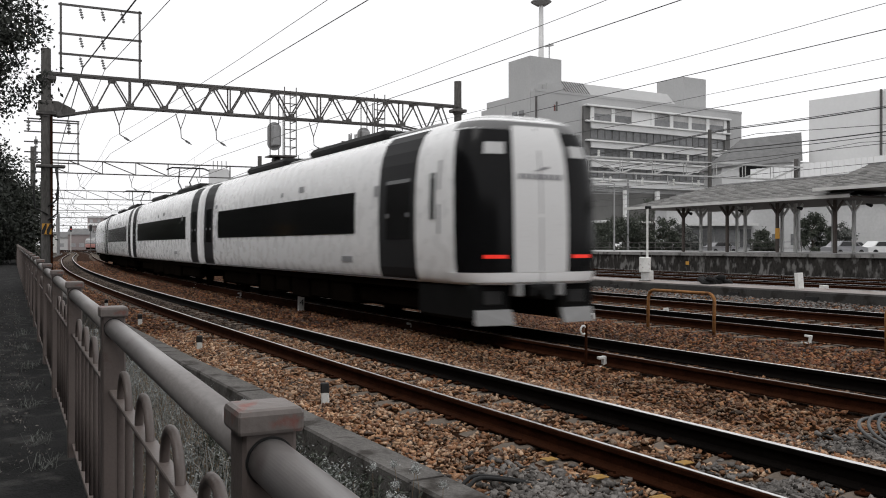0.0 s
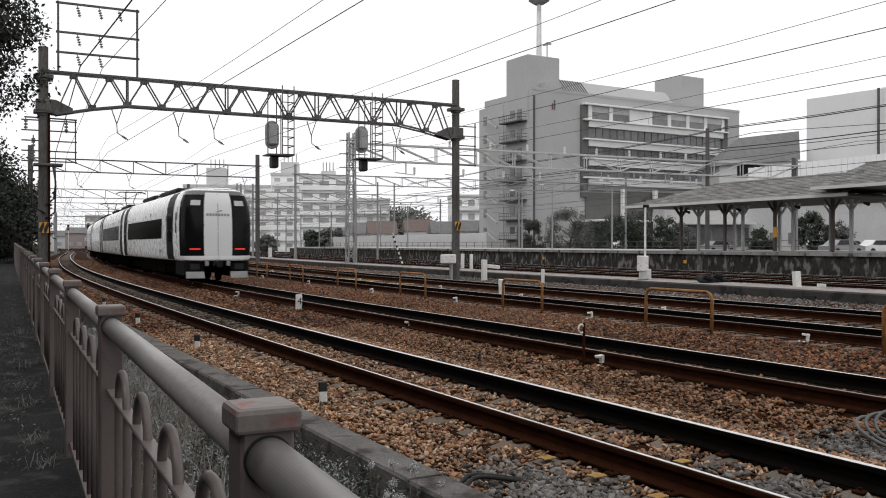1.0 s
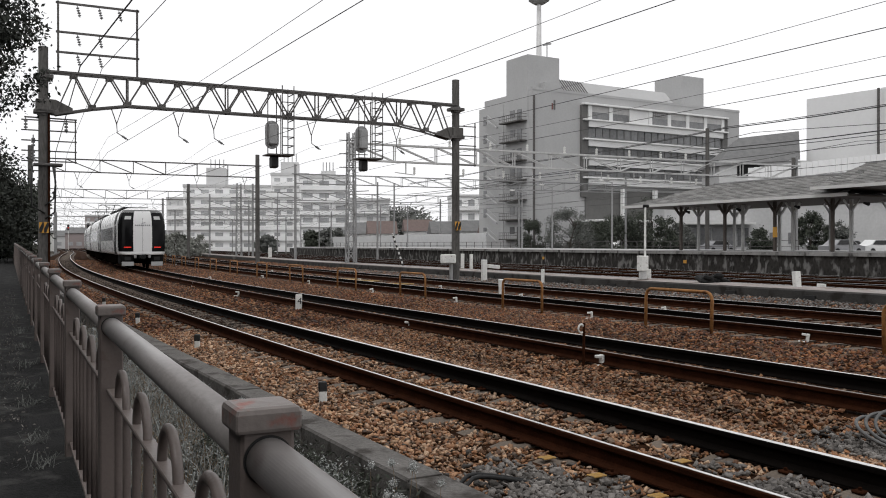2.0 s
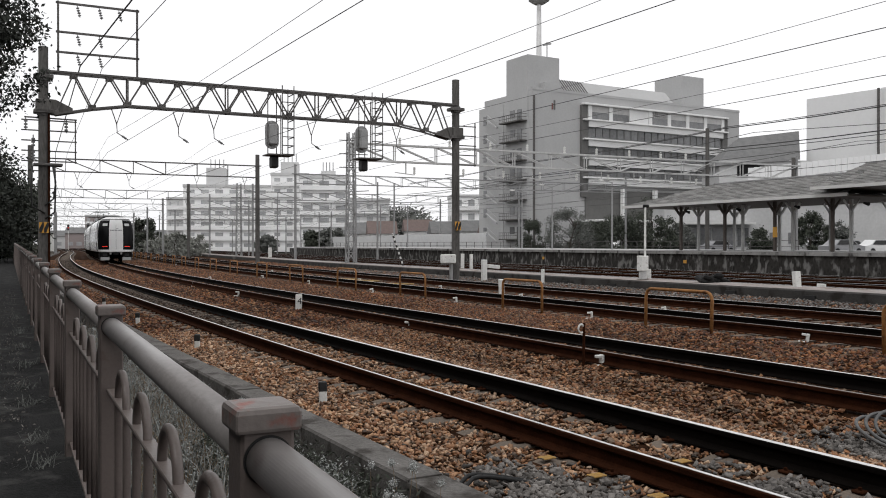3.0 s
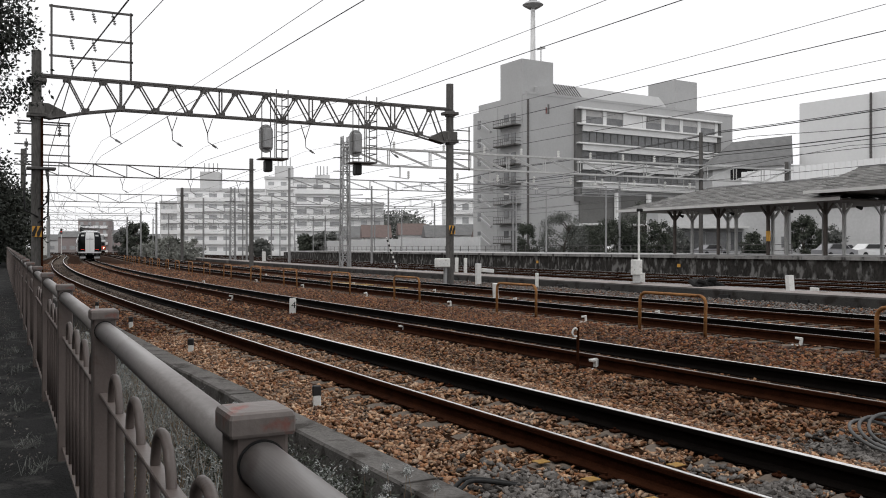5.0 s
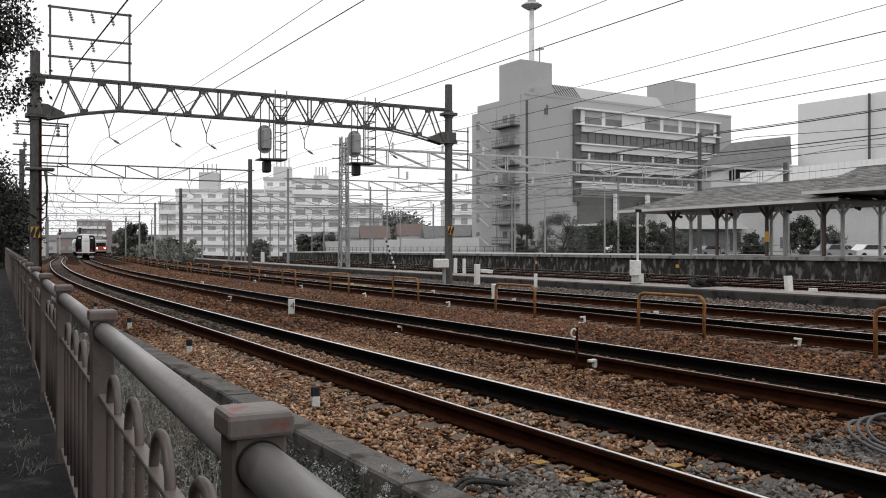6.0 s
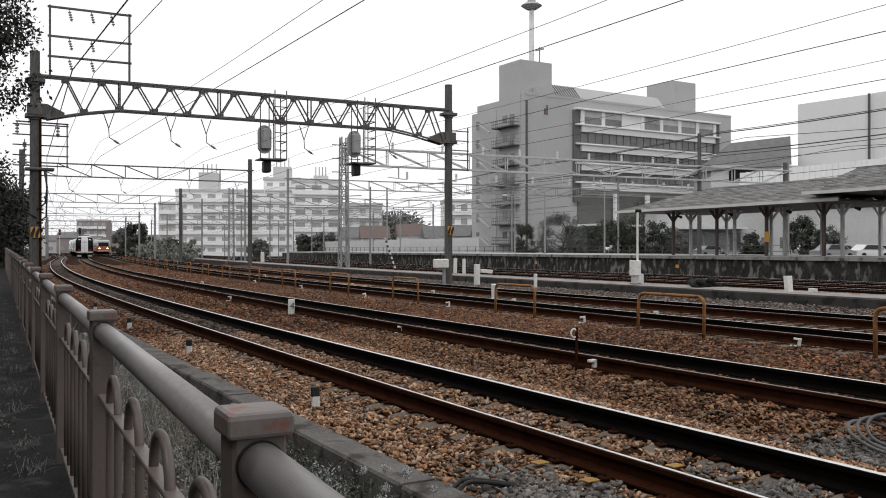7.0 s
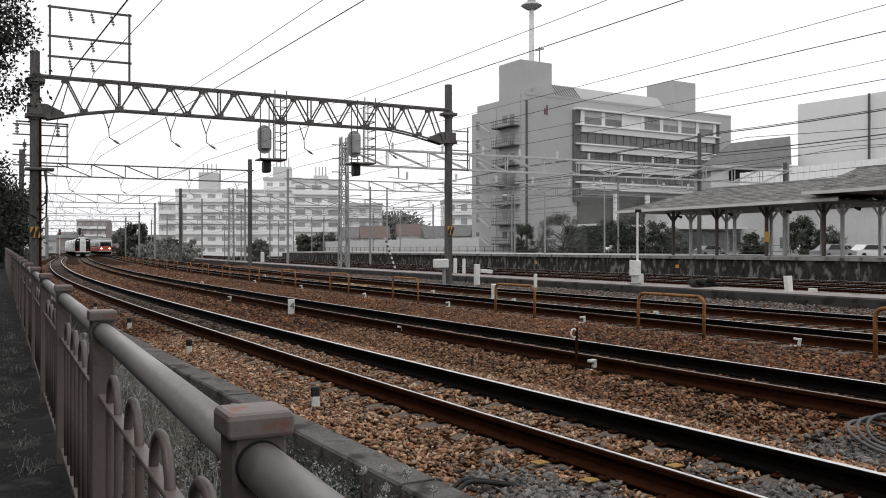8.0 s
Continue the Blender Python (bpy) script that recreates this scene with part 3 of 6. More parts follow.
def build_fence():
    posts = [FENCE_A + FENCE_D * BAY * k for k in range(-1, 28)]
    fence = thing("railing_fence", "brown-grey painted steel railing fence along the footpath", "fence", kind="structure")
    post_mesh = Geo().bevel_box(-0.0435, 0.0435, -0.0435, 0.0435, 0.10, 1.212, 0.006).mesh("post", M_FENCE)
    # cap: a pressed lid with a soft rim and a slightly domed top
    g, rings = Geo(), ((0.051, 1.205), (0.0525, 1.210), (0.0525, 1.234), (0.050, 1.241), (0.044, 1.244), (0.0, 1.2465))
    v, f = [], []
    for r, z in rings:
        c = r * 0.94
        v += [(c, -r, z), (r, -c, z), (r, c, z), (c, r, z), (-c, r, z), (-r, c, z), (-r, -c, z), (-c, -r, z)]
    for k in range(len(rings) - 1):
        f += [(k * 8 + i, k * 8 + (i + 1) % 8, k * 8 + 8 + (i + 1) % 8, k * 8 + 8 + i) for i in range(8)]
    f.append(tuple(reversed(range(8))))
    cap_mesh = g.add(v, f).mesh("cap", M_CAP)
    # Black discs paint the shaded gap of the post hole round the tube.
    ring = Geo()
    for e in (-1, 1):
        ring.tube([(0, e * 0.041, 1.160), (0, e * 0.0455, 1.160)], 0.0395, 40)
    ring_mesh = ring.mesh("hole_gap", M_BLACK)
    # one bay: rail, flat bar and arched loops whose legs run down through it
    tube_mesh = Geo().tube([(0, 0.042, 1.160), (0, BAY - 0.042, 1.160)], 0.0365, 48).mesh("top_rail", M_TUBE, True)
    mid_mesh = Geo().bevel_box(-0.021, 0.021, 0.042, BAY - 0.042, 0.905, 0.919, 0.003).mesh("middle_rail", M_FENCE)
    low_mesh = Geo().bevel_box(-0.021, 0.021, 0.042, BAY - 0.042, 0.21, 0.224, 0.003).mesh("bottom_rail", M_FENCE)
    w, top = 0.128, 1.025
    arch = [(-w, top - 0.13), (-w + 0.012, top - 0.075), (-w + 0.045, top - 0.028), (-w + 0.09, top - 0.004)]
    pts = [(0, -w, 0.215), (0, -w, 0.6)] + [(0, y, z) for y, z in arch] + [(0, 0, top)] + [(0, -y, z) for y, z in reversed(arch)] + [(0, w, 0.6), (0, w, 0.215)]
    loop_mesh = Geo().tube(pts, 0.0135, 12).mesh("loop_bar", M_FENCE, True)
    for p, q in zip(posts, posts[1:]):
        turn = math.degrees(math.atan2(q.y - p.y, q.x - p.x)) - 90
        m = pose(p.x, p.y, p.z, 0, 0, turn)
        bay = pose(p.x, p.y, p.z, 0.361, 0, turn)
        post = part("post", post_mesh, None, fence, at=m)
        part("cap", cap_mesh, None, post, "post cap with flaked paint and rust")
        part("hole_gap", ring_mesh, None, post)
        for mesh_, nm in ((tube_mesh, "top_rail"), (mid_mesh, "middle_rail"), (low_mesh, "bottom_rail")):
            part(nm, mesh_, None, fence, at=bay)
        for j in range(4):
            part("loop_bar", loop_mesh, None, fence, at=bay @ pose(0, 0.385 + j * 0.51, 0))


# ---- overhead line: poles, gantries, wires ----
def pole_mesh(h, r0=0.19, r1=0.17, low=-0.6):
    return Geo().tube([(0, 0, low), (0, 0, h * 0.5), (0, 0, h)], r0, 16, r1)


def truss(g, o0, o1, z0, z1, bay, w, wide=0.45, haunch=0.0, pratt=False):
    """A lattice beam across the tracks, in its own x-z plane, two faces deep."""
    n = max(2, round((o1 - o0) / bay))
    xs = [o0 + (o1 - o0) * i / n for i in range(n + 1)]

    def low(x):
        edge = min(x - o0, o1 - x)
        return z0 - haunch * max(0, 1 - edge / 2.2)
    for y in (-wide / 2, wide / 2):
        g.bar((o0 - 0.3, y, z1), (o1 + 0.3, y, z1), w * 1.5)
        for i in range(n):
            g.bar((xs[i], y, low(xs[i])), (xs[i + 1], y, low(xs[i + 1])), w * 1.4)
            mid = (xs[i] + xs[i + 1]) / 2
            if pratt:
                g.bar((xs[i], y, low(xs[i])), (xs[i], y, z1), w * 0.8)
                a, b = (xs[i], xs[i + 1]) if i < n / 2 else (xs[i + 1], xs[i])
                g.bar((a, y, z1), (b, y, low(b)), w * 0.8)
                continue
            g.bar((xs[i], y, low(xs[i])), (mid, y, z1), w)
            g.bar((mid, y, z1), (xs[i + 1], y, low(xs[i + 1])), w)
            g.box(mid - 0.13, mid + 0.13, y - 0.01, y + 0.01, z1 - 0.16, z1)
            g.box(xs[i] - 0.13, xs[i] + 0.13, y - 0.01, y + 0.01, low(xs[i]), low(xs[i]) + 0.15)
            if i % 3 == 2:
                g.bar((xs[i], y, low(xs[i])), (xs[i], y, z1), w)
    for i in range(n + 1):
        g.bar((xs[i], -wide / 2, low(xs[i])), (xs[i], wide / 2, low(xs[i])), w * 0.8)
        g.bar((xs[i], -wide / 2, z1), (xs[i], wide / 2, z1), w * 0.8)
    return g


def hanger_part(parent, o, z, side=1):
    """Registration arm with its insulator below the beam."""
    g = Geo()
    g.tube([(o, 0, z), (o + 0.2 * side, 0, z - 0.6)], 0.02, 6).tube([(o + 0.4 * side, 0, z), (o + 0.2 * side, 0, z - 0.6)], 0.016, 6)
    g.tube([(o + 0.2 * side, 0, z - 0.6), (o + 0.22 * side, 0, z - 0.95), (o + 0.62 * side, 0, z - 1.2)], 0.018, 6)
    arm = part("registration_arm", g, M_STEEL, parent)
    g = Geo().tube([(o + 0.38 * side, 0, z - 1.05), (o + 0.56 * side, 0, z - 1.163)], 0.024, 6)
    for i in range(4):
        a = 0.45 + i * 0.1
        c = Vector((o + (0.22 + 0.4 * a) * side, 0, z - 0.95 - 0.25 * a))
        g.tube([c, c + Vector((0.03 * side, 0, -0.02))], 0.045, 8)
    part("insulator", g, M_CERAMIC, arm)


def striped_plate(parent, o, z):
    sign = part("warning_plate", Geo().box(o - 0.16, o + 0.16, -0.235, -0.225, z, z + 0.4), M_SAFETY, parent, "yellow and black striped warning plate")
    for k in range(2):
        x = o - 0.16 + k * 0.16
        part("stripe", Geo().add([(x, -0.24, z + 0.01), (x + 0.08, -0.24, z + 0.01), (x + 0.16, -0.24, z + 0.25), (x + 0.16, -0.24, z + 0.39), (x + 0.11, -0.24, z + 0.39), (x, -0.24, z + 0.16)], [(0, 1, 2, 3, 4, 5)]), M_BLACK, sign)


def signal(parent, o, z):
    """A hooded colour-light signal seen from behind, in its ladder cage below the beam."""
    head = part("signal_head", Geo(), M_STEELL, parent, "grey oval signal backboard")
    g = Geo()
    rim = []
    for a in [2 * math.pi * i / 28 for i in range(28)]:
        x, zz = 0.29 * math.cos(a), 0.29 * math.sin(a)
        zz += 0.3 if zz >= 0 else -0.3
        rim.append((x, zz))
    g.add([(o + x, -0.10, z - 0.72 + h) for x, h in rim] + [(o + x, -0.02, z - 0.72 + h) for x, h in rim],
          [tuple(range(28)), tuple(reversed(range(28, 56)))] + [(i, (i + 1) % 28, 28 + (i + 1) % 28, 28 + i) for i in range(28)])
    g.bevel_box(o - 0.17, o + 0.17, -0.4, -0.1, z - 1.15, z - 0.3, 0.04)
    head.data = g.mesh("signal_head", M_STEELL)
    part("lamp_box", Geo().bevel_box(o - 0.05, o + 0.25, -0.22, 0.22, z - 2.10, z - 1.61, 0.05), M_BLACK, head)
    g = Geo()
    for x in (o + 0.3, o + 0.8):
        for y in (-0.55, 0.3):
            g.tube([(x, y, z + 1.3), (x, y, z - 1.56)], 0.022, 6)
    for k in range(8):
        zz = z - 1.55 + k * 0.36
        g.tube([(o + 0.3, -0.55, zz), (o + 0.8, -0.55, zz)], 0.02, 6).tube([(o + 0.8, -0.55, zz), (o + 0.8, 0.3, zz)], 0.02, 6)
    g.box(o - 0.3, o + 0.82, -0.57, 0.32, z - 1.60, z - 1.55)
    for x in (o - 0.3, o + 0.25):
        g.tube([(x, -0.5, z + 0.9), (x, -0.5, z - 1.58)], 0.022, 6)
    part("ladder_cage", g, M_STEEL, parent, "galvanised access cage and ladder")


def build_main_gantry():
    at = line_pose(26.5, 0, 0)
    gantry = thing("signal_gantry", "dark steel lattice signal gantry on two concrete poles", "gantry", at)
    for o, top in ((-2.4, 8.87), (15.04, 9.13)):
        pole = part("pole", pole_mesh(top), M_POLE, gantry, at=pose(o, 0, 0), smooth=False)
        for z in (6.45, 7.75):
            part("clamp", Geo().tube([(0, 0, z - 0.14), (0, 0, z + 0.14)], 0.225, 16).bevel_box(-0.34, 0.34, -0.27, 0.27, z - 0.07, z + 0.07, 0.02), M_STEEL, pole)
    part("beam", truss(Geo(), -2.0, 14.7, 6.86, 7.95, 1.24, 0.05, haunch=0.5), M_STEEL, gantry)
    # frame for feeder wires on the beam
    g = Geo()
    for o in (-1.89, 0.94):
        g.bar((o, 0, 7.9), (o, 0, 10.66), 0.075)
    for z in (8.74, 9.50, 10.60):
        g.bar((-1.97, 0, z), (1.02, 0, z), 0.075)
    feeder = part("feeder_frame", g, M_STEEL, gantry)
    for z in (8.74, 9.50, 10.60):
        for o in (-1.24, -0.46, 0.25)[:3 if z > 10 else 2]:
            g = Geo().tube([(o, 0, z), (o + 0.12, 0.05, z - 0.48)], 0.014, 6)
            for i in range(4):
                c = Vector((o + 0.03 + 0.022 * i, 0.02, z - 0.12 - 0.09 * i))
                g.tube([c, c + Vector((0.01, 0, -0.04))], 0.06, 8)
            part("insulator_string", g, M_CERAMIC, feeder)
    for o, e in ((-0.02, 1), (2.3, 1), (3.7, 1), (7.84, 1), (11.83, 1)):
        hanger_part(gantry, o, 6.76, e)
    signal(gantry, 6.3, 6.80)
    signal(gantry, 10.32, 6.82)
    # brackets on the poles
    for o, side in ((-2.4, 1), (15.04, 1)):
        far = o + 1.1 * side - 0.1 * (o > 0)
        for k in range(5):
            z = 4.6 + k * 0.38 if o < 0 else 5.2 + k * 0.45
            part("bracket", Geo().bar((o - 0.75 * (o < 0), -0.05, z), (far + 0.05, -0.05, z), 0.045), M_STEEL, gantry)
        part("bracket_post", Geo().bar((far, -0.05, 4.55 if o < 0 else 5.15), (far, -0.05, 6.2 if o < 0 else 7.2), 0.045), M_STEEL, gantry)
    part("cross_arm", Geo().bevel_box(-2.75, -1.75, -0.26, 0.26, 4.42, 4.52, 0.02), M_STEEL, gantry)
    # gussets under the beam ends, insulators and hanging cables on the near pole
    for o, e in ((-2.4, 1), (15.04, -1)):
        v = [(o + e * x, y, z) for y in (-0.2, 0.2) for x, z in ((0.1, 6.38), (0.1, 6.92), (0.42, 6.90), (1.0, 6.62), (1.0, 6.54), (0.3, 6.38))]
        part("gusset", Geo().add(v, [tuple(range(6)), tuple(range(11, 5, -1))] + [(q, q + 6, (q + 1) % 6 + 6, (q + 1) % 6) for q in range(6)]), M_POLE, gantry, "weathered grey gusset box")
        part("seat_box", Geo().bevel_box(o - 0.27, o + 0.27, -0.27, 0.27, 6.42, 6.90, 0.02), M_POLE, gantry)
    for x, z in ((-3.0, 6.0), (-1.62, 5.97), (-2.75, 5.35), (-2.75, 4.85)):
        g = Geo().tube([(x, -0.05, z + 0.22), (x, -0.05, z - 0.28)], 0.02, 6)
        for i in range(3):
            g.tube([(x, -0.05, z + 0.1 - i * 0.12), (x, -0.05, z + 0.04 - i * 0.12)], 0.065, 8)
        part("insulator", g, M_CERAMIC, gantry)
    part("insulator_arm", Geo().bar((-3.05, -0.05, 6.22), (-1.25, -0.05, 6.2), 0.05), M_STEEL, gantry)
    for x, z0, z1, bow in ((-2.78, 4.4, 2.9, -0.06), (-2.05, 4.42, 2.7, 0.05), (-2.1, 4.42, 3.2, 0.10)):
        part("hanging_cable", Geo().tube([(x, -0.22, z0), (x + bow, -0.24, (z0 + z1) / 2), (x + bow * 0.3, -0.22, z1), (-2.35, -0.2, z1 - 0.25)], 0.03, 8), M_BLACK, gantry, smooth=True)
    part("conduit", Geo().tube([(-2.22, -0.14, -0.2), (-2.22, -0.14, 6.4)], 0.04, 8), M_RAILSIDE, gantry)
    striped_plate(gantry, -2.4, 1.92)
    striped_plate(gantry, 15.04, 2.15)
    return gantry


def build_far_gantries():
    def one(s, o0, o1, z1, pole_mat, beam_mat, r=0.19, w=0.05, bay=1.9, deep=0.95, both=True, label="plain steel overhead-line gantry on concrete poles"):
        g = thing("line_gantry", label, "gantry", line_pose(s), "overhead line gantries")
        for o in (o0, o1) if both else (o1,):
            part("pole", pole_mesh(z1 + 0.92, r, r * 0.88), pole_mat, g, at=pose(o, 0, 0))
        part("beam", truss(Geo(), o0, o1, z1 - deep, z1, bay, w, wide=0.35, pratt=True), beam_mat, g)
        for o in (0.4, 4.1, 9.2, 13.0):
            if o0 < o < o1:
                hanger_part(g, o, z1 - deep)
        return g
    one(62, -2.6, 14.25, 7.92, M_POLE, M_STEEL, w=0.045, bay=2.4)
    one(97, -2.6, 13.4, 7.7, M_POLE, M_STEEL, w=0.045, bay=2.4)
    # From here on the gantries take the haze-paled steel.
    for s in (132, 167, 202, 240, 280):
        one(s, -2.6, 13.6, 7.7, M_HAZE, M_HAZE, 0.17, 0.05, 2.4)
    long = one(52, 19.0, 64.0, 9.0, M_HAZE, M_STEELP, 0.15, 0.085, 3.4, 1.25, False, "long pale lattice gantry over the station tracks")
    for o in (23.4, 27.6, 31.2, 34.6, 38.2, 41.4, 44.8, 48.2, 51.0):
        g = Geo().tube([(o, 0, 7.75), (o, 0, 6.9)], 0.05, 6).bar((o - 0.9, 0, 6.95), (o + 0.7, 0, 6.8), 0.06)
        frame_part = part("drop_bracket", g, M_STEELP, long)
        g = Geo()
        for x, z in ((o + 0.7, 6.82), (o - 0.5, 9.02)):
            g = Geo().tube([(x, 0, z), (x, 0, z + 0.6)], 0.05, 6)
            for i in range(4):
                g.tube([(x, 0, z + 0.08 + 0.13 * i), (x, 0, z + 0.16 + 0.13 * i)], 0.11, 8)
            part("insulator", g, M_WHITE, frame_part, "white ceramic insulator")
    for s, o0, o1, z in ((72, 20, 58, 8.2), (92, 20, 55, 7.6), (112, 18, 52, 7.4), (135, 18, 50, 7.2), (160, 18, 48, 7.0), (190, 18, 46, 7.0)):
        one(s, o0, o1, z, M_HAZE, M_HAZE, 0.13, 0.05, 2.8, 0.9, True, "far gantry over the yard tracks, paled for haze")


def lattice_mast(name, s, o, h, w=0.62, label="pale riveted steel lattice mast beside the walkway", m=None):
    mast = thing(name, label, "mast", line_pose(s, o, 0.08))
    g = Geo()
    for x in (-w / 2, w / 2):
        for y in (-w / 2, w / 2):
            g.bar((x, y, 0), (x * 0.75, y * 0.75, h), 0.09)
    n = int(h / 0.75)
    for face in range(4):
        for i in range(n):
            k0, k1 = 1 - 0.25 * i / n, 1 - 0.25 * (i + 1) / n
            e = 1 if i % 2 else -1
            a, b = Vector((-e * w / 2 * k0, -w / 2 * k0, h * i / n)), Vector((e * w / 2 * k1, -w / 2 * k1, h * (i + 1) / n))
            r = Matrix.Rotation(face * math.pi / 2, 3, "Z")
            g.bar(r @ a, r @ b, 0.05)
            g.bar(r @ Vector((-w / 2 * k0, -w / 2 * k0, h * i / n)), r @ Vector((w / 2 * k0, -w / 2 * k0, h * i / n)), 0.045)
    part("lattice", g, m or M_STEELL, mast)
    for z in (h - 2.6, h - 1.6, h - 0.6):
        part("cross_arm", Geo().bar((-0.9, 0, z), (1.3, 0, z), 0.06), M_STEEL, mast)
    part("footing", Geo().bevel_box(-0.6, 0.6, -0.6, 0.6, -0.3, 0.05, 0.04), M_CONC, mast)


def wire(name, pts, r, label):
    g = Geo().tube(pts, r, 5)
    return tagged(part(name, g, M_WIRE), label, "wire")


def build_wires():
    def span(points, r, name, label, sag=0.0):
        """Straight spans from support to support, with a little sag between."""
        pts = []
        for (s0, o0, z0), (s1, o1, z1) in zip(points, points[1:]):
            a, b = al(s0, o0, z0), al(s1, o1, z1)
            for i in range(6):
                u = i / 6
                pts.append(a.lerp(b, u) - Vector((0, 0, sag * 4 * (u - u * u))))
        pts.append(al(*points[-1]))
        wire(name, pts, r, label)
    stops = [-43.9, -8.7, 26.5, 61.7, 96.9, 132, 167, 202, 240]
    for o in (0.08, 4.03, 8.2, 11.95):
        contact = [(s, o + (0.22 if i % 2 else -0.22), 5.05) for i, s in enumerate(stops)]
        span(contact, 0.008, "contact_wire", "dark overhead contact wire")
        span([(s, o_, 5.62) for s, o_, z in contact], 0.0055, "messenger_wire", "thin overhead messenger wire", 0.2)
        for (s0, o0, z0), (s1, o1, z1) in zip(contact[2:6], contact[3:7]):
            for u in (0.14, 0.38, 0.62, 0.86):
                p = al(s0, o0, z0).lerp(al(s1, o1, z1), u)
                wire("dropper", [p, p + Vector((0, 0, 0.57 - 0.8 * (u - u * u)))], 0.004, "thin dropper wire between overhead wires")
    for o in (24.3, 30.9, 40.0, 46.0):
        span([(s, o, 5.2) for s in (-20, 17, 52, 92, 135, 190)], 0.012, "contact_wire", "dark overhead contact wire")
        span([(s, o, 6.2) for s in (-20, 17, 52, 92, 135, 190)], 0.012, "messenger_wire", "sagging overhead messenger wire", 0.6)
    span([(s, -1.12 if s == 26.5 else -0.3 if s < 26 else -0.9, 8.28) for s in stops], 0.024, "feeder_wire", "thick black feeder wire on insulators")
    span([(s, -0.34 if s == 26.5 else 0.55 if s < 26 else -0.1, 8.26) for s in stops], 0.012, "feeder_wire", "thin black feeder wire on insulators")
    for o, z, r in ((55.0, 10.3, 0.045), (55.6, 10.1, 0.03), (55.0, 12.1, 0.045), (55.5, 12.3, 0.03)):
        span([(s, o, z) for s in (-20, 17, 52, 92, 135)], r, "feeder_wire", "black feeder wire over the station tracks", 0.25)


# ---- trains ----
LEVELS = ((0.86, 1.27, 0.02), (0.95, 1.31, 0.0), (1.10, 1.345, 0.0), (1.6, 1.37, 0.0), (2.25, 1.37, 0.01), (2.65, 1.355, 0.04), (3.0, 1.32, 0.08), (3.22, 1.27, 0.13),
          (3.44, 1.18, 0.20), (3.60, 1.02, 0.30), (3.70, 0.76, 0.50), (3.75, 0.42, 0.8))
CAR = 18.7


def level_at(z):
    zs = [q[0] for q in LEVELS]
    return float(np.interp(z, zs, [q[1] for q in LEVELS])), float(np.interp(z, zs, [q[2] for q in LEVELS]))


def end_point(a, hw, inset, grow=0.0):
    """A point of the rounded end in plan; a runs from 0 at the middle to 90 degrees at the side."""
    sx, cx = max(math.sin(a), 0.0) ** 0.56, max(math.cos(a), 0.0) ** 0.56
    return (hw + grow) * sx, 0.70 * (1 - cx) + inset - grow * cx


def end_panel(name, a0, a1, zs, grow, material, parent, label="", top_cut=None, steps=14):
    """A curved panel that hugs the rounded end between two angles (negative: the other side)."""
    v, f = [], []
    n = steps
    for gr in (grow, grow - 0.03):
        for z in zs:
            hw, ins = level_at(z)
            for i in range(n + 1):
                a = a0 + (a1 - a0) * i / n
                x, y = end_point(abs(a), hw, ins, gr)
                v.append((math.copysign(x, a), y, z))
    m, w = len(zs), n + 1
    for r in range(m - 1):
        for i in range(n):
            q = (r * w + i, r * w + i + 1, (r + 1) * w + i + 1, (r + 1) * w + i)
            f.append(q)
            f.append(tuple(reversed([k + m * w for k in q])))
    loop = [i for i in range(w)] + [r * w + n for r in range(1, m)] + [(m - 1) * w + i for i in range(n - 1, -1, -1)] + [r * w for r in range(m - 2, 0, -1)]
    face_count = len(f)
    k = len(v)
    v += [v[a] for a in loop] + [v[a + m * w] for a in loop]
    c = len(loop)
    f += [(k + i, k + c + i, k + c + (i + 1) % c, k + (i + 1) % c) for i in range(c)]
    made = part(name, Geo().add(v, f), material, parent, label)
    made.data.polygons.foreach_set("use_smooth", [i < face_count for i in range(len(f))])
    return made


def angle_for(x, hw=1.37):
    return math.asin((x / hw) ** (1 / 0.56))


def side_panel(name, y0, y1, z0, z1, grow, material, parent, label=""):
    made = None
    g = Geo()
    for e in (-1, 1):
        zs = [z0] + [q[0] for q in LEVELS if z0 + 0.01 < q[0] < z1 - 0.01] + [z1]
        n = len(zs)
        v = []
        for gr in (grow, -0.03):
            for z in zs:
                x = e * (level_at(z)[0] + gr)
                v += [(x, y0, z), (x, y1, z)]
        f = []
        for i in range(n - 1):
            a, b = 2 * i, 2 * n + 2 * i
            f += [(a, a + 1, a + 3, a + 2), (b, b + 2, b + 3, b + 1), (a, a + 2, b + 2, b), (a + 1, b + 1, b + 3, a + 3)]
        f += [(0, 2 * n, 2 * n + 1, 1), (2 * n - 2, 2 * n - 1, 4 * n - 1, 4 * n - 2)]
        made = part(name, Geo().add(v, f), material, parent, label)
    return made


def bogie(parent, y):
    frame_ = part("bogie", Geo().bevel_box(-1.08, -0.80, y - 1.6, y + 1.6, 0.30, 0.70, 0.06).bevel_box(0.80, 1.08, y - 1.55, y + 1.55, 0.42, 0.66, 0.05).bevel_box(-0.9, 0.9, y - 0.3, y + 0.3, 0.4, 0.72, 0.05), M_UNDER, parent, "grimy bogie, blackened for underfloor shade")
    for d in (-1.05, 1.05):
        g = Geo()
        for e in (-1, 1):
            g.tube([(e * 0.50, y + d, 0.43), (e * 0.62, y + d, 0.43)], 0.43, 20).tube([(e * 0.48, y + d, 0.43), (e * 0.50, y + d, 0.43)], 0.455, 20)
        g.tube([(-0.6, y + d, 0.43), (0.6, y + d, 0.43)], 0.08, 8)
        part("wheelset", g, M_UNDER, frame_)


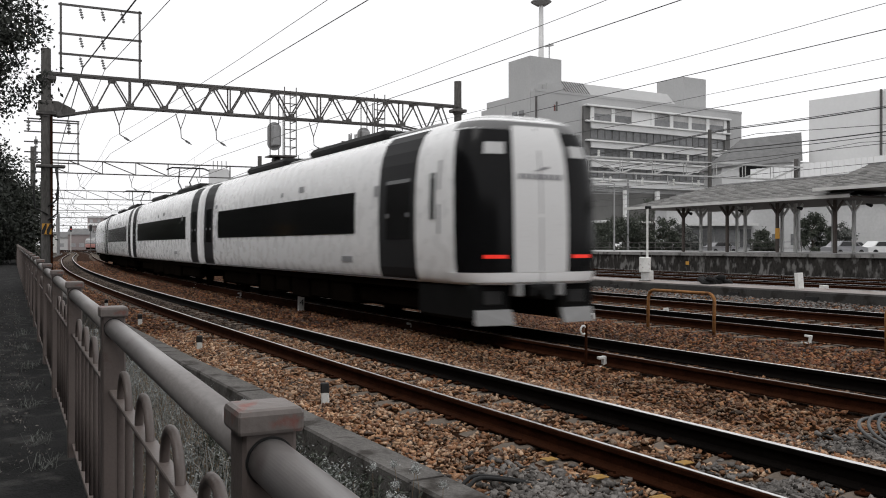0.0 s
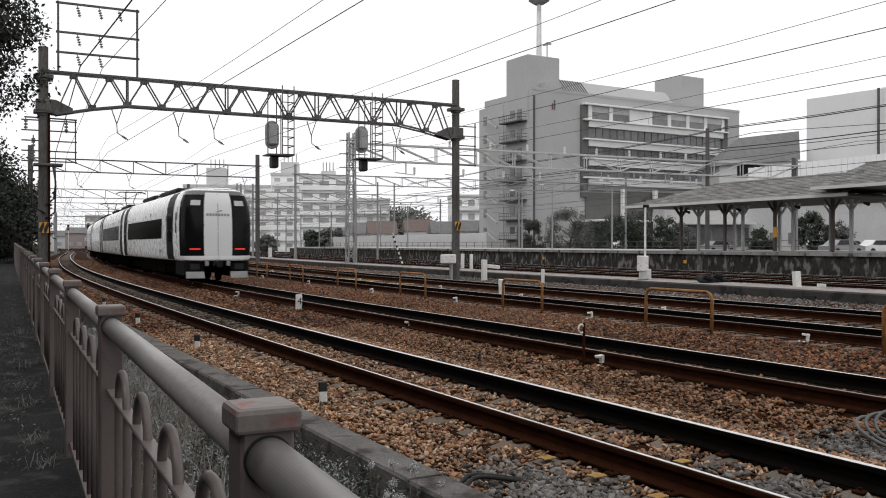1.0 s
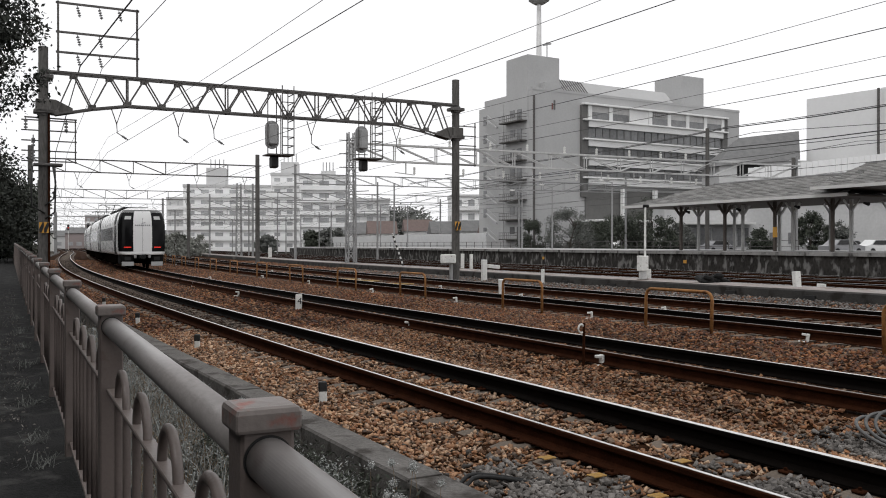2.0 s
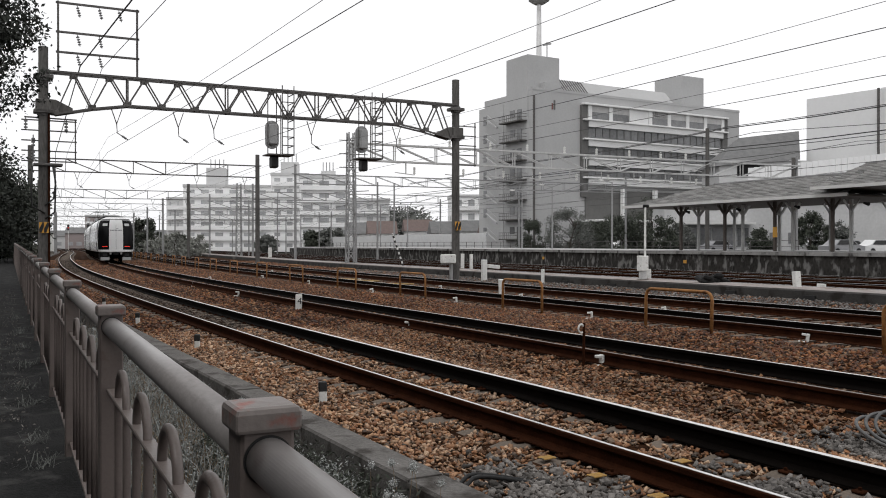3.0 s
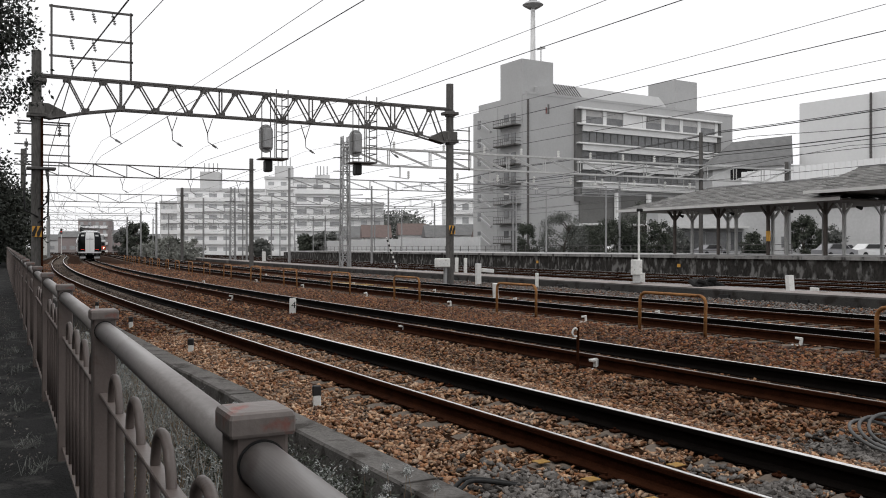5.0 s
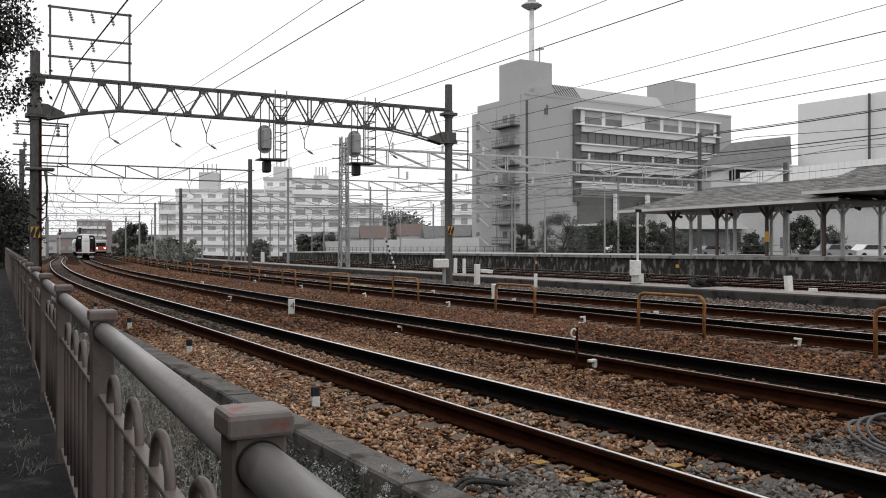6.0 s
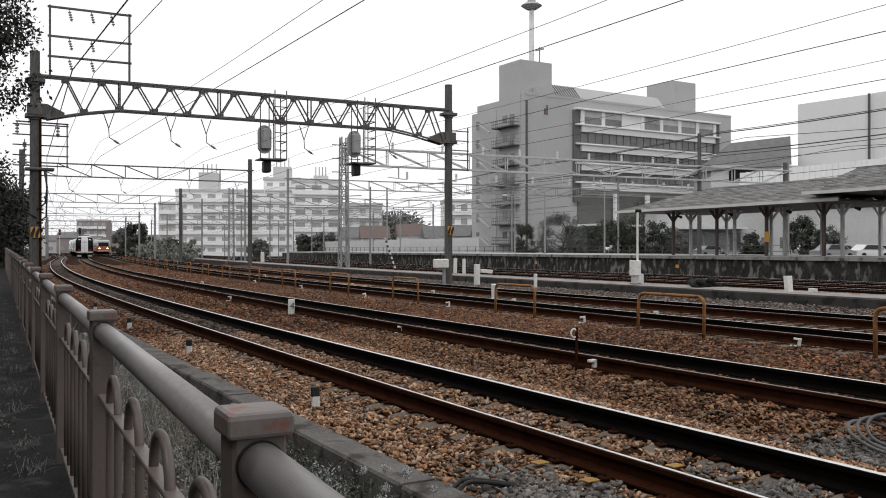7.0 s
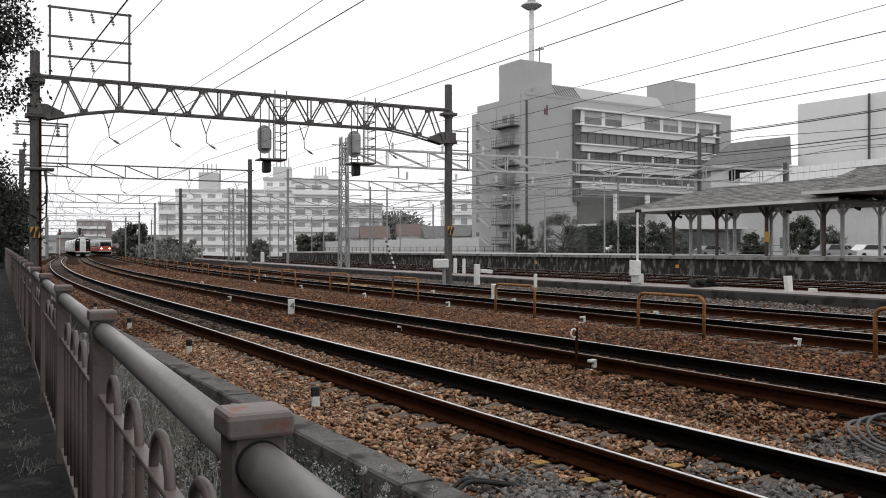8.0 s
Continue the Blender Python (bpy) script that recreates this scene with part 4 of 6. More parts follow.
def build_car(tail, pantograph):
    car = thing("train_car", "white express train car with dark windows" + (", red tail lamps lit" if tail else ""), "train", group="cars of the departing train")
    y1 = CAR - 0.35
    v, f, n = [], [], 0
    angs = [math.pi / 2 * i / 14 for i in range(15)]
    for z, hw, ins in LEVELS:
        if tail:
            ring = [end_point(a, hw, ins) for a in angs]
        else:
            ring = [(0.0, 0.35), (hw * 0.5, 0.35), (hw * 0.9, 0.35), (hw - 0.02, 0.36), (hw, 0.42)]
        ring = ring + [(hw, 4.0), (hw, 10.0), (hw, y1 - 0.07), (hw - 0.02, y1), (hw * 0.5, y1), (0.0, y1)]
        full = ring + [(-x, y) for x, y in reversed(ring[1:-1])]
        n = len(full)
        v += [(x, y, z) for x, y in full]
    for r in range(len(LEVELS) - 1):
        f += [(r * n + i, r * n + (i + 1) % n, r * n + n + (i + 1) % n, r * n + n + i) for i in range(n)]
    f += [tuple(reversed(range(n))), tuple(range((len(LEVELS) - 1) * n, len(LEVELS) * n))]
    body = part("body", Geo().add(v, f), M_BODY, car, "glossy white body shell", smooth=True)
    body.data.polygons.foreach_set("use_smooth", [len(p.vertices) == 4 for p in body.data.polygons])
    # windows and doors on both sides
    w0, w1 = (4.75, 16.3) if tail else (3.0, 16.3)
    side_panel("window_band", w0, w1, 1.75, 2.60, 0.012, M_GLASS, car, "long dark window band")
    for y in ((1.95, 17.0) if tail else (0.75, 17.0)):
        wide = 1.58 if tail and y < 4 else 1.25
        side_panel("door", y, y + wide, 0.875, 3.58, 0.008, M_DOOR, car, "dark grey passenger door")
        side_panel("door_window", y + 0.20, y + wide - 0.36, 1.62, 2.72, 0.018, M_GLASS, car)
        for d in (0.24, wide - 0.46):
            side_panel("door_handle", y + d, y + d + 0.09, 2.02, 2.10, 0.024, M_GREYP, car)
    for y, z, dy, dz in ((8.0, 2.78, 0.34, 0.14), (9.6, 2.74, 0.14, 0.10), (3.6, 2.45, 0.14, 0.22), (4.9, 1.16, 0.6, 0.12), (16.5, 2.7, 0.2, 0.12)):
        side_panel("side_sign", y, y + dy, z, z + dz, 0.014, M_GREYP, car)
    if tail:
        side_panel("cab_window", 1.2, 1.36, 1.95, 2.75, 0.014, M_GLASS, car)
        for z in (1.7, 2.45):
            side_panel("grab_rail", 1.02, 1.06, z, z + 0.5, 0.02, M_GREYP, car)
    side_panel("skirt_line", 2.0 if tail else 0.5, y1 - 0.1, 0.868, 0.90, 0.010, M_GREYP, car)
    # roof gear
    for ya, yb in ((4.6, 9.2), (11.2, 15.0)) if tail else ((3.6, 8.2), (12.0, 15.6)):
        part("roof_unit", Geo().bevel_box(-0.8, 0.8, ya, yb, 3.68, 3.93, 0.10), M_DARK, car, "dark roof-mounted equipment")
    part("roof_walk", Geo().bevel_box(-0.62, 0.62, 2.4 if tail else 0.8, y1 - 0.3, 3.71, 3.80, 0.03), M_BODYG, car)
    if pantograph:
        y = 10.2
        g = Geo().bevel_box(-0.6, 0.6, y - 0.7, y + 0.7, 3.78, 3.90, 0.03)
        for e in (-0.25, 0.25):
            g.tube([(e, y - 0.5, 3.88), (e, y + 0.75, 4.45)], 0.03, 6).tube([(e, y + 0.75, 4.45), (e * 1.5, y - 0.3, 5.0)], 0.025, 6)
        g.tube([(-0.95, y - 0.3, 4.93), (-0.7, y - 0.3, 5.03), (0.7, y - 0.3, 5.03), (0.95, y - 0.3, 4.93)], 0.035, 6)
        part("pantograph", g, M_DARK, car, "raised single-arm pantograph")
    # underframe: grime brown taken down to near black for the shade beneath
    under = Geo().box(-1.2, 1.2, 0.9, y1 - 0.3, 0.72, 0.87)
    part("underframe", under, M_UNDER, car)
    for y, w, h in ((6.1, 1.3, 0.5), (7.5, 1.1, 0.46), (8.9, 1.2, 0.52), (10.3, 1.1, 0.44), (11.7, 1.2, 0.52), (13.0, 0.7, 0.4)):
        part("equipment_box", Geo().bevel_box(-1.15, 1.15, y - w / 2, y + w / 2, 0.74 - h, 0.86, 0.04), M_UNDER, car, "brown-grimed equipment box, blackened for underfloor shade")
    for y in (3.6, 15.0):
        bogie(car, y)
    if tail:
        lower = [0.87, 0.95, 1.02]
        zs = [1.06, 1.3, 1.8, 2.25, 2.65, 2.9, 3.1, 3.25, 3.42]
        side = math.radians(84)
        mid = angle_for(0.53)
        for e in (-1, 1):
            black = end_panel("end_window", e * mid, e * side, zs, 0.010, M_ENDGLASS, car, "tall curved black end window")
            end_panel("lamp_display", e * angle_for(0.68), e * angle_for(1.05), [3.0, 3.1, 3.2], 0.018, M_DISPLAY, black, "white lit display")
            end_panel("tail_lamp", e * angle_for(0.66), e * angle_for(1.06), [1.29, 1.32, 1.35], 0.02, M_TAIL, black, "glowing red tail lamp")
        end_panel("brow", -math.radians(89), math.radians(89), [3.425, 3.48, 3.58, 3.66, 3.71, 3.745], 0.008, M_BROW, car, "grey brow above the end windows")
        door = end_panel("end_door", -mid, mid, [1.06, 1.4, 2.0, 2.5, 2.9, 3.15, 3.38, 3.50], 0.030, M_PANEL, car, "pale grey central end door")
        end_panel("door_seam", -angle_for(0.012), angle_for(0.012), [1.08, 1.6, 2.4, 3.0, 3.47], 0.034, M_GREYP, door, steps=2)
        # the operator's mark as plain bars
        for i in range(8):
            x = -0.44 + i * 0.112
            zz = [2.60, 2.64, 2.69]
            v = []
            for z in zz:
                hw, ins = level_at(z)
                for xx in (x, x + 0.085):
                    v.append((xx, end_point(angle_for(max(abs(xx), 1e-4)), hw, ins, 0.037)[1], z))
            part("mark_bar", Geo().add(v, [(0, 1, 3, 2), (2, 3, 5, 4)]), M_GREYP, door)
        v = []
        for xx, z in ((-0.06, 2.74), (0.20, 2.79), (0.12, 2.83), (-0.14, 2.73)):
            hw, ins = level_at(z)
            v.append((xx, end_point(angle_for(max(abs(xx), 1e-4)), hw, ins, 0.037)[1], z))
        part("mark_swoosh", Geo().add(v, [(0, 1, 2, 3)]), M_GREYP, door)
        for e in (-1, 1):
            end_panel("bumper_band", e * 0.001, e * math.radians(89.9), [0.90, 0.96, 1.055], 0.035, M_BAND, car, "white bumper band")
            g = Geo()
            # Apron reaches low to cover lit ballast where underfloor shade belongs.
            g.bevel_box(min(e * 0.48, e * 1.24), max(e * 0.48, e * 1.24), 0.16, 2.1, 0.26, 0.885, 0.06)
            sk = part("skirt", g, M_SKIRT, car, "dark grey lower apron")
            # A black block gives the shade of an opening in the apron.
            part("recess_shade", Geo().bevel_box(min(e * 0.66, e * 1.02), max(e * 0.66, e * 1.02), 0.145, 0.3, 0.52, 0.76, 0.02), M_BLACK, sk)
            g = Geo()
            v = [(e * 0.50, 0.02, 0.20), (e * 1.18, 0.10, 0.20), (e * 1.18, 0.15, 0.45), (e * 0.50, 0.12, 0.45), (e * 0.50, 0.08, 0.19), (e * 1.18, 0.16, 0.19), (e * 1.18, 0.30, 0.44), (e * 0.50, 0.28, 0.44)]
            part("snow_plough", g.add(v, [(0, 1, 2, 3), (7, 6, 5, 4), (0, 4, 5, 1), (1, 5, 6, 2), (2, 6, 7, 3), (3, 7, 4, 0)]), M_BODYG, sk, "pale grey plough blade")
        g = Geo().bevel_box(-0.2, 0.2, -0.05, 0.9, 0.62, 0.86, 0.05).tube([(0, -0.25, 0.74), (0, 0.2, 0.74)], 0.13, 12)
        part("coupler", g, M_DARK, car)
        for x in (-0.42, 0.40):
            part("jumper_box", Geo().bevel_box(x - 0.07, x + 0.07, -0.02, 0.2, 0.66, 0.88, 0.02), M_BODYG, car)
    else:
        # gangway bellows towards the car behind
        part("gangway", Geo().bevel_box(-0.6, 0.6, -0.02, 0.4, 0.95, 3.05, 0.08), M_DARK, car, "black gangway bellows")
    return car


def build_red_train():
    cars = []
    for k in range(2):
        car = thing("red_train_car", "red commuter train car with a pale upper half, headlamps lit" if k == 0 else "red commuter train car, its pale side dull", "train", group="cars of the approaching train")
        part("lower_body", Geo().bevel_box(-1.36, 1.36, 0.0, 18.2, 0.9, 2.0, 0.12), M_RED, car, "red lower body")
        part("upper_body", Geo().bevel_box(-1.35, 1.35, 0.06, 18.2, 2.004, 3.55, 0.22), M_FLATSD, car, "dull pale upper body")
        part("roof", Geo().bevel_box(-1.1, 1.1, 0.25, 18.0, 3.45, 3.85, 0.18), M_BODYG, car)
        part("windscreen", Geo().bevel_box(-1.1, 1.1, 0.03, 0.2, 2.12, 3.0, 0.05), M_GLASS, car)
        part("underframe", Geo().box(-1.2, 1.2, 0.5, 17.8, 0.35, 0.9), M_UNDER, car)
        for i in range(6):
            for e in (-1, 1):
                part("side_window", Geo().box(e * 1.352 - 0.01, e * 1.352 + 0.01, 2 + i * 2.5, 3.7 + i * 2.5, 2.15, 2.95), M_GLASS, car)
        if k == 0:
            for e in (-1, 1):
                part("headlamp", Geo().tube([(e * 0.84, 0.02, 1.62), (e * 0.84, -0.04, 1.62)], 0.14, 14), M_HEAD, car, "glowing headlamp")
            part("bumper", Geo().bevel_box(-1.3, 1.3, -0.05, 0.1, 0.86, 1.15, 0.05), M_BODYG, car)
        cars.append(car)
    return cars


# ---- small things by the tracks ----
def build_hoops():
    """Rusty yellow tube hoops between the second and third track."""
    for s in (-1.6, 3.8, 9.4, 15.75, 21.55, 27.7, 33.5, 39.7) + tuple(45.6 + 5.85 * i for i in range(12)):
        hoop = thing("guard_hoop", "rusty yellow steel tube hoop standing in the ballast", "hoop", line_pose(s, 7.75, -0.32) @ pose(0, 0, 0, random.uniform(-2, 2), 0, 90 + random.uniform(-2, 2)), "yellow hoops")
        h, r, w = 0.90, 0.16, 1.8
        pts = [(-w / 2, 0, -0.1), (-w / 2, 0, h - r)] + [(-w / 2 + r - r * math.cos(a), 0, h - r + r * math.sin(a)) for a in (0.4, 0.8, 1.2)] + [(-w / 2 + r, 0, h), (w / 2 - r, 0, h)]
        pts += [(w / 2 - r + r * math.sin(a), 0, h - r + r * math.cos(a)) for a in (0.4, 0.8, 1.2)] + [(w / 2, 0, h - r), (w / 2, 0, -0.1)]
        part("tube", Geo().tube(pts, 0.034, 10), M_YEL, hoop, smooth=True)


def build_markers():
    def stake(s, o, z, h, w, label, name="marker_post", top=None):
        th = thing(name, label, "marker", line_pose(s, o, z) @ pose(0, 0, 0, random.uniform(-4, 4), random.uniform(-3, 3), random.uniform(-25, 5)), "white track markers")
        part("shaft", Geo().bevel_box(-w / 2, w / 2, -w / 2, w / 2, -0.15, h, 0.012), M_WHITE, th)
        if top:
            part("cap", Geo().bevel_box(-w / 2 - 0.004, w / 2 + 0.004, -w / 2 - 0.004, w / 2 + 0.004, h - 0.11, h + 0.004, 0.012), top, th, "black painted top")
        return th
    m4 = stake(12.75, 2.95, -0.24, 0.42, 0.16, "white concrete marker post with a black figure 4")
    cu = bpy.data.curves.new("figure", "FONT")
    cu.body, cu.size, cu.extrude, cu.align_x = "4", 0.24, 0.003, "CENTER"
    txt = new("figure", cu)
    dg = bpy.context.evaluated_depsgraph_get()
    me = bpy.data.meshes.new_from_object(txt.evaluated_get(dg))
    bpy.data.objects.remove(txt)
    me.materials.clear()
    me.materials.append(M_BLACK)
    part("figure", me, None, m4, at=pose(0.015, -0.083, 0.17, 90, 0, 0))
    for s, o in ((-0.33, -1.38), (5.3, -1.38), (10.5, -1.45), (16.4, -1.42)):
        stake(s, o, -0.25, 0.27, 0.085, "short white stake with a black top in the ballast", "gauge_stake", M_BLACK)

    def tag(s, o, z):
        th = thing("ballast_tag", "small white bracket-shaped marker in the ballast", "marker", line_pose(s, o, z) @ pose(0, 0, 0, 0, random.uniform(-12, 12), random.uniform(-50, 0)), "white bracket markers")
        part("upright", Geo().bevel_box(0.03, 0.075, -0.04, 0.04, -0.12, 0.17, 0.008), M_WHITE, th)
        part("foot", Geo().bevel_box(-0.09, 0.03, -0.04, 0.04, -0.02, 0.03, 0.008), M_WHITE, th)
        part("arm", Geo().bevel_box(-0.05, 0.03, -0.035, 0.035, 0.125, 0.165, 0.008), M_WHITE, th)
    for s, o in ((0.4, 3.0), (6.5, 3.05), (19.2, 3.0), (26.6, 3.1), (42.4, 3.3), (33, 5.1), (1.1, 8.15), (6.85, 7.95), (13.3, 7.95), (19.2, 7.8), (26.8, 8.0), (34, 7.9), (62.8, 7.85), (7.7, 11.0), (14.4, 11.0), (20.5, 11.2), (28.7, 11.1), (44.1, 11.1)):
        tag(s, o, float(bed_height(o)))
    # rusty rod with a white ring, by the second track
    rod = thing("rusty_rod", "thin rusty steel rod standing in the ballast", "rod", line_pose(0.55, 2.85, -0.28))
    part("rod", Geo().tube([(0, 0, -0.1), (0.01, 0, 0.68)], 0.02, 8), M_RAILSIDE, rod)
    part("ring", Geo().tube([(0.05 * math.cos(a) - 0.04, 0, 0.6 + 0.06 * math.sin(a)) for a in [2 * math.pi * i / 12 for i in range(11)]], 0.014, 6), M_WHITE, rod, "small white ring")
    for s, o, h, w, z in ((16.1, 11.3, 0.52, 0.18, -0.22), (22.4, 17.2, 0.62, 0.12, -0.2), (10.2, 19.0, 0.52, 0.2, 0.1), (10.8, 20.9, 0.3, 0.22, -0.15), (20.6, 21.6, 0.5, 0.2, -0.1), (37.5, 21.7, 1.0, 0.16, -0.1), (40.1, 22.4, 1.0, 0.2, -0.1), (92, 22.0, 1.2, 0.4, -0.1)):
        stake(s, o, z, h, w, "white trackside equipment post", "equipment_post")
    sign = thing("point_indicator", "white post with a short white arm beside the walkway", "marker", line_pose(26.2, 16.4, -0.22))
    part("post", Geo().bevel_box(-0.12, 0.12, -0.1, 0.1, -0.1, 1.0, 0.02), M_WHITE, sign)
    part("arm", Geo().bevel_box(0.12, 0.75, -0.08, 0.08, 0.62, 0.8, 0.02, pose(0, 0, 0, 0, 6, 0)), M_WHITE, sign)
    box = thing("relay_box", "pale grey relay cabinet on a thin white pole", "cabinet", line_pose(17.5, 18.7, 0.1))
    part("cabinet", Geo().bevel_box(-0.18, 0.18, -0.16, 0.16, 0.34, 0.95, 0.03), M_WHITE, box)
    part("stand", Geo().bevel_box(-0.12, 0.12, -0.11, 0.11, -0.05, 0.34, 0.02), M_STEELP, box)
    part("foot", Geo().bevel_box(-0.2, 0.2, -0.15, 0.15, -0.05, 0.04, 0.02), M_CONC, box)
    part("pole", Geo().tube([(0.12, 0, 0.9), (0.12, 0, 2.95)], 0.045, 10), M_WHITE, box)
    part("lamp", Geo().bevel_box(0.02, 0.3, -0.06, 0.06, 2.85, 2.97, 0.03), M_DARK, box)
    pb = thing("pole_box", "white equipment box strapped to a concrete pole", "box", line_pose(26.5, 14.6, 0.62))
    part("case", Geo().bevel_box(-0.5, 0.15, -0.62, -0.24, 0.0, 0.42, 0.04), M_WHITE, pb)
    part("legs", Geo().bevel_box(-0.1, 0.05, -0.5, -0.38, -0.78, 0.0, 0.02), M_STEELL, pb)
    heap = thing("cable_drum_cover", "dark heap of covered gear on the walkway", "cover", line_pose(14.2, 19.2, 0.1))
    g = Geo()
    for i in range(7):
        m = pose(random.uniform(-0.55, 0.55), random.uniform(-0.2, 0.2), 0.07 + 0.05 * (i % 3), random.uniform(-25, 25), random.uniform(-25, 25), random.uniform(0, 180))
        g.bevel_box(-0.3, 0.3, -0.16, 0.16, -0.09, 0.1, 0.06, m)
    part("cover", g, M_DARK, heap)


def build_planks():
    """Pale timber offcuts left between the third and fourth track."""
    pile = thing("timber_offcuts", "pale yellow timber planks lying in the ballast", "planks", line_pose(27.0, 10.8, -0.24))
    for i in range(6):
        m = pose(random.uniform(-0.4, 0.4), i * 1.1 - 2.2, 0.03 + 0.02 * (i % 2), 0, 0, random.uniform(-60, 60))
        part("plank", Geo().bevel_box(-0.07, 0.07, -1.0, 1.0, 0.0, 0.05, 0.008, m), M_TIMBER, pile)


def build_cables():
    # coil of grey cable by the second track
    coil = thing("cable_coil", "coil of stiff grey cable lying on the ballast", "cable", line_pose(-4.6, 1.78, -0.16))
    for k in range(3):
        pts = []
        r = 0.29 - 0.05 * k
        for i in range(33):
            a = 2 * math.pi * i / 32
            pts.append((0.25 + 0.05 * k + r * math.cos(a), r * math.sin(a) * 0.9, 0.06 + 0.03 * k + 0.10 * math.sin(a + 0.4 * k)))
        part("turn", Geo().tube(pts, 0.015, 8), M_CABLEG, coil, smooth=True)
    hose = thing("black_cable", "black cable bent over the kerb into the ballast", "cable", line_pose(-4.4, -2.1, -0.05))
    for dy, r in ((0.0, 0.016), (0.07, 0.016)):
        pts = []
        for i in range(17):
            u = i / 16
            pts.append((-0.28 + 1.15 * u, -0.25 + 0.62 * math.sin(u * 2.2) + dy, -0.42 + 0.40 * math.sin(min(1, u * 1.7) * math.pi / 2) - 0.26 * max(0, u - 0.5)))
        part("cable", Geo().tube(pts, r, 8), M_RUBBER, hose, smooth=True)


# ---- plants ----
def leaf_cards(centres, spread, count, size, rng, flat=0.6):
    """Many small leaf-shaped quads round clump centres, as arrays."""
    c = np.array(centres)[rng.integers(0, len(centres), count)]
    p = c + rng.normal(size=(count, 3)) * spread
    d = rng.normal(size=(count, 3))
    d /= np.linalg.norm(d, axis=1)[:, None]
    e = np.cross(d, rng.normal(size=(count, 3)))
    e /= np.linalg.norm(e, axis=1)[:, None]
    s = rng.uniform(*size, count)[:, None]
    v = np.stack([p - d * s, p + e * s * flat, p + d * s, p - e * s * flat], 1).reshape(-1, 3)
    return v


def quads(name, v, material):
    n = len(v) // 4
    me = bpy.data.meshes.new(name)
    me.vertices.add(len(v))
    me.vertices.foreach_set("co", v.ravel())
    me.loops.add(n * 4)
    me.loops.foreach_set("vertex_index", np.arange(n * 4, dtype=np.int32))
    me.polygons.add(n)
    me.polygons.foreach_set("loop_start", np.arange(n, dtype=np.int32) * 4)
    me.polygons.foreach_set("loop_total", np.full(n, 4, np.int32))
    me.update(calc_edges=True)
    me.materials.append(material)
    return me


def tree(x, y, z, h, w, seed, label, leaves=2600, size=(0.12, 0.28), material=None, low=0.25, name="tree", clumps=46):
    rng = np.random.default_rng(seed)
    t = thing(name, label, "tree", pose(x, y, z))
    g = Geo()
    top = Vector((rng.normal() * 0.1 * w, rng.normal() * 0.1 * w, h * 0.75))
    g.tube([(0, 0, -0.3), top * 0.5, top], 0.022 * h + 0.05, 8, 0.03)
    cs = []
    for i in range(clumps):
        a, u = rng.uniform(0, 2 * math.pi), rng.uniform(0, 1)
        zz = h * (low + (1 - low) * u) * 0.96
        rad = w * 0.5 * math.sin(math.pi * (0.12 + 0.80 * u)) ** 0.7 * rng.uniform(0.45, 1.05)
        c = Vector((math.cos(a) * rad, math.sin(a) * rad, zz))
        cs.append(tuple(c))
        if i % 3 == 0:
            base = top * max(0.15, min(0.95, (zz - 0.2 * h) / (h * 0.8)))
            g.tube([base, (base + c) / 2 + Vector((0, 0, 0.05 * h)), c], 0.012 * h, 5, 0.01)
    part("trunk", g, M_BARK, t)
    part("crown", quads("crown", leaf_cards(cs, w * 0.042 + 0.05, leaves, size, rng), material or M_LEAF), None, t)
    return t


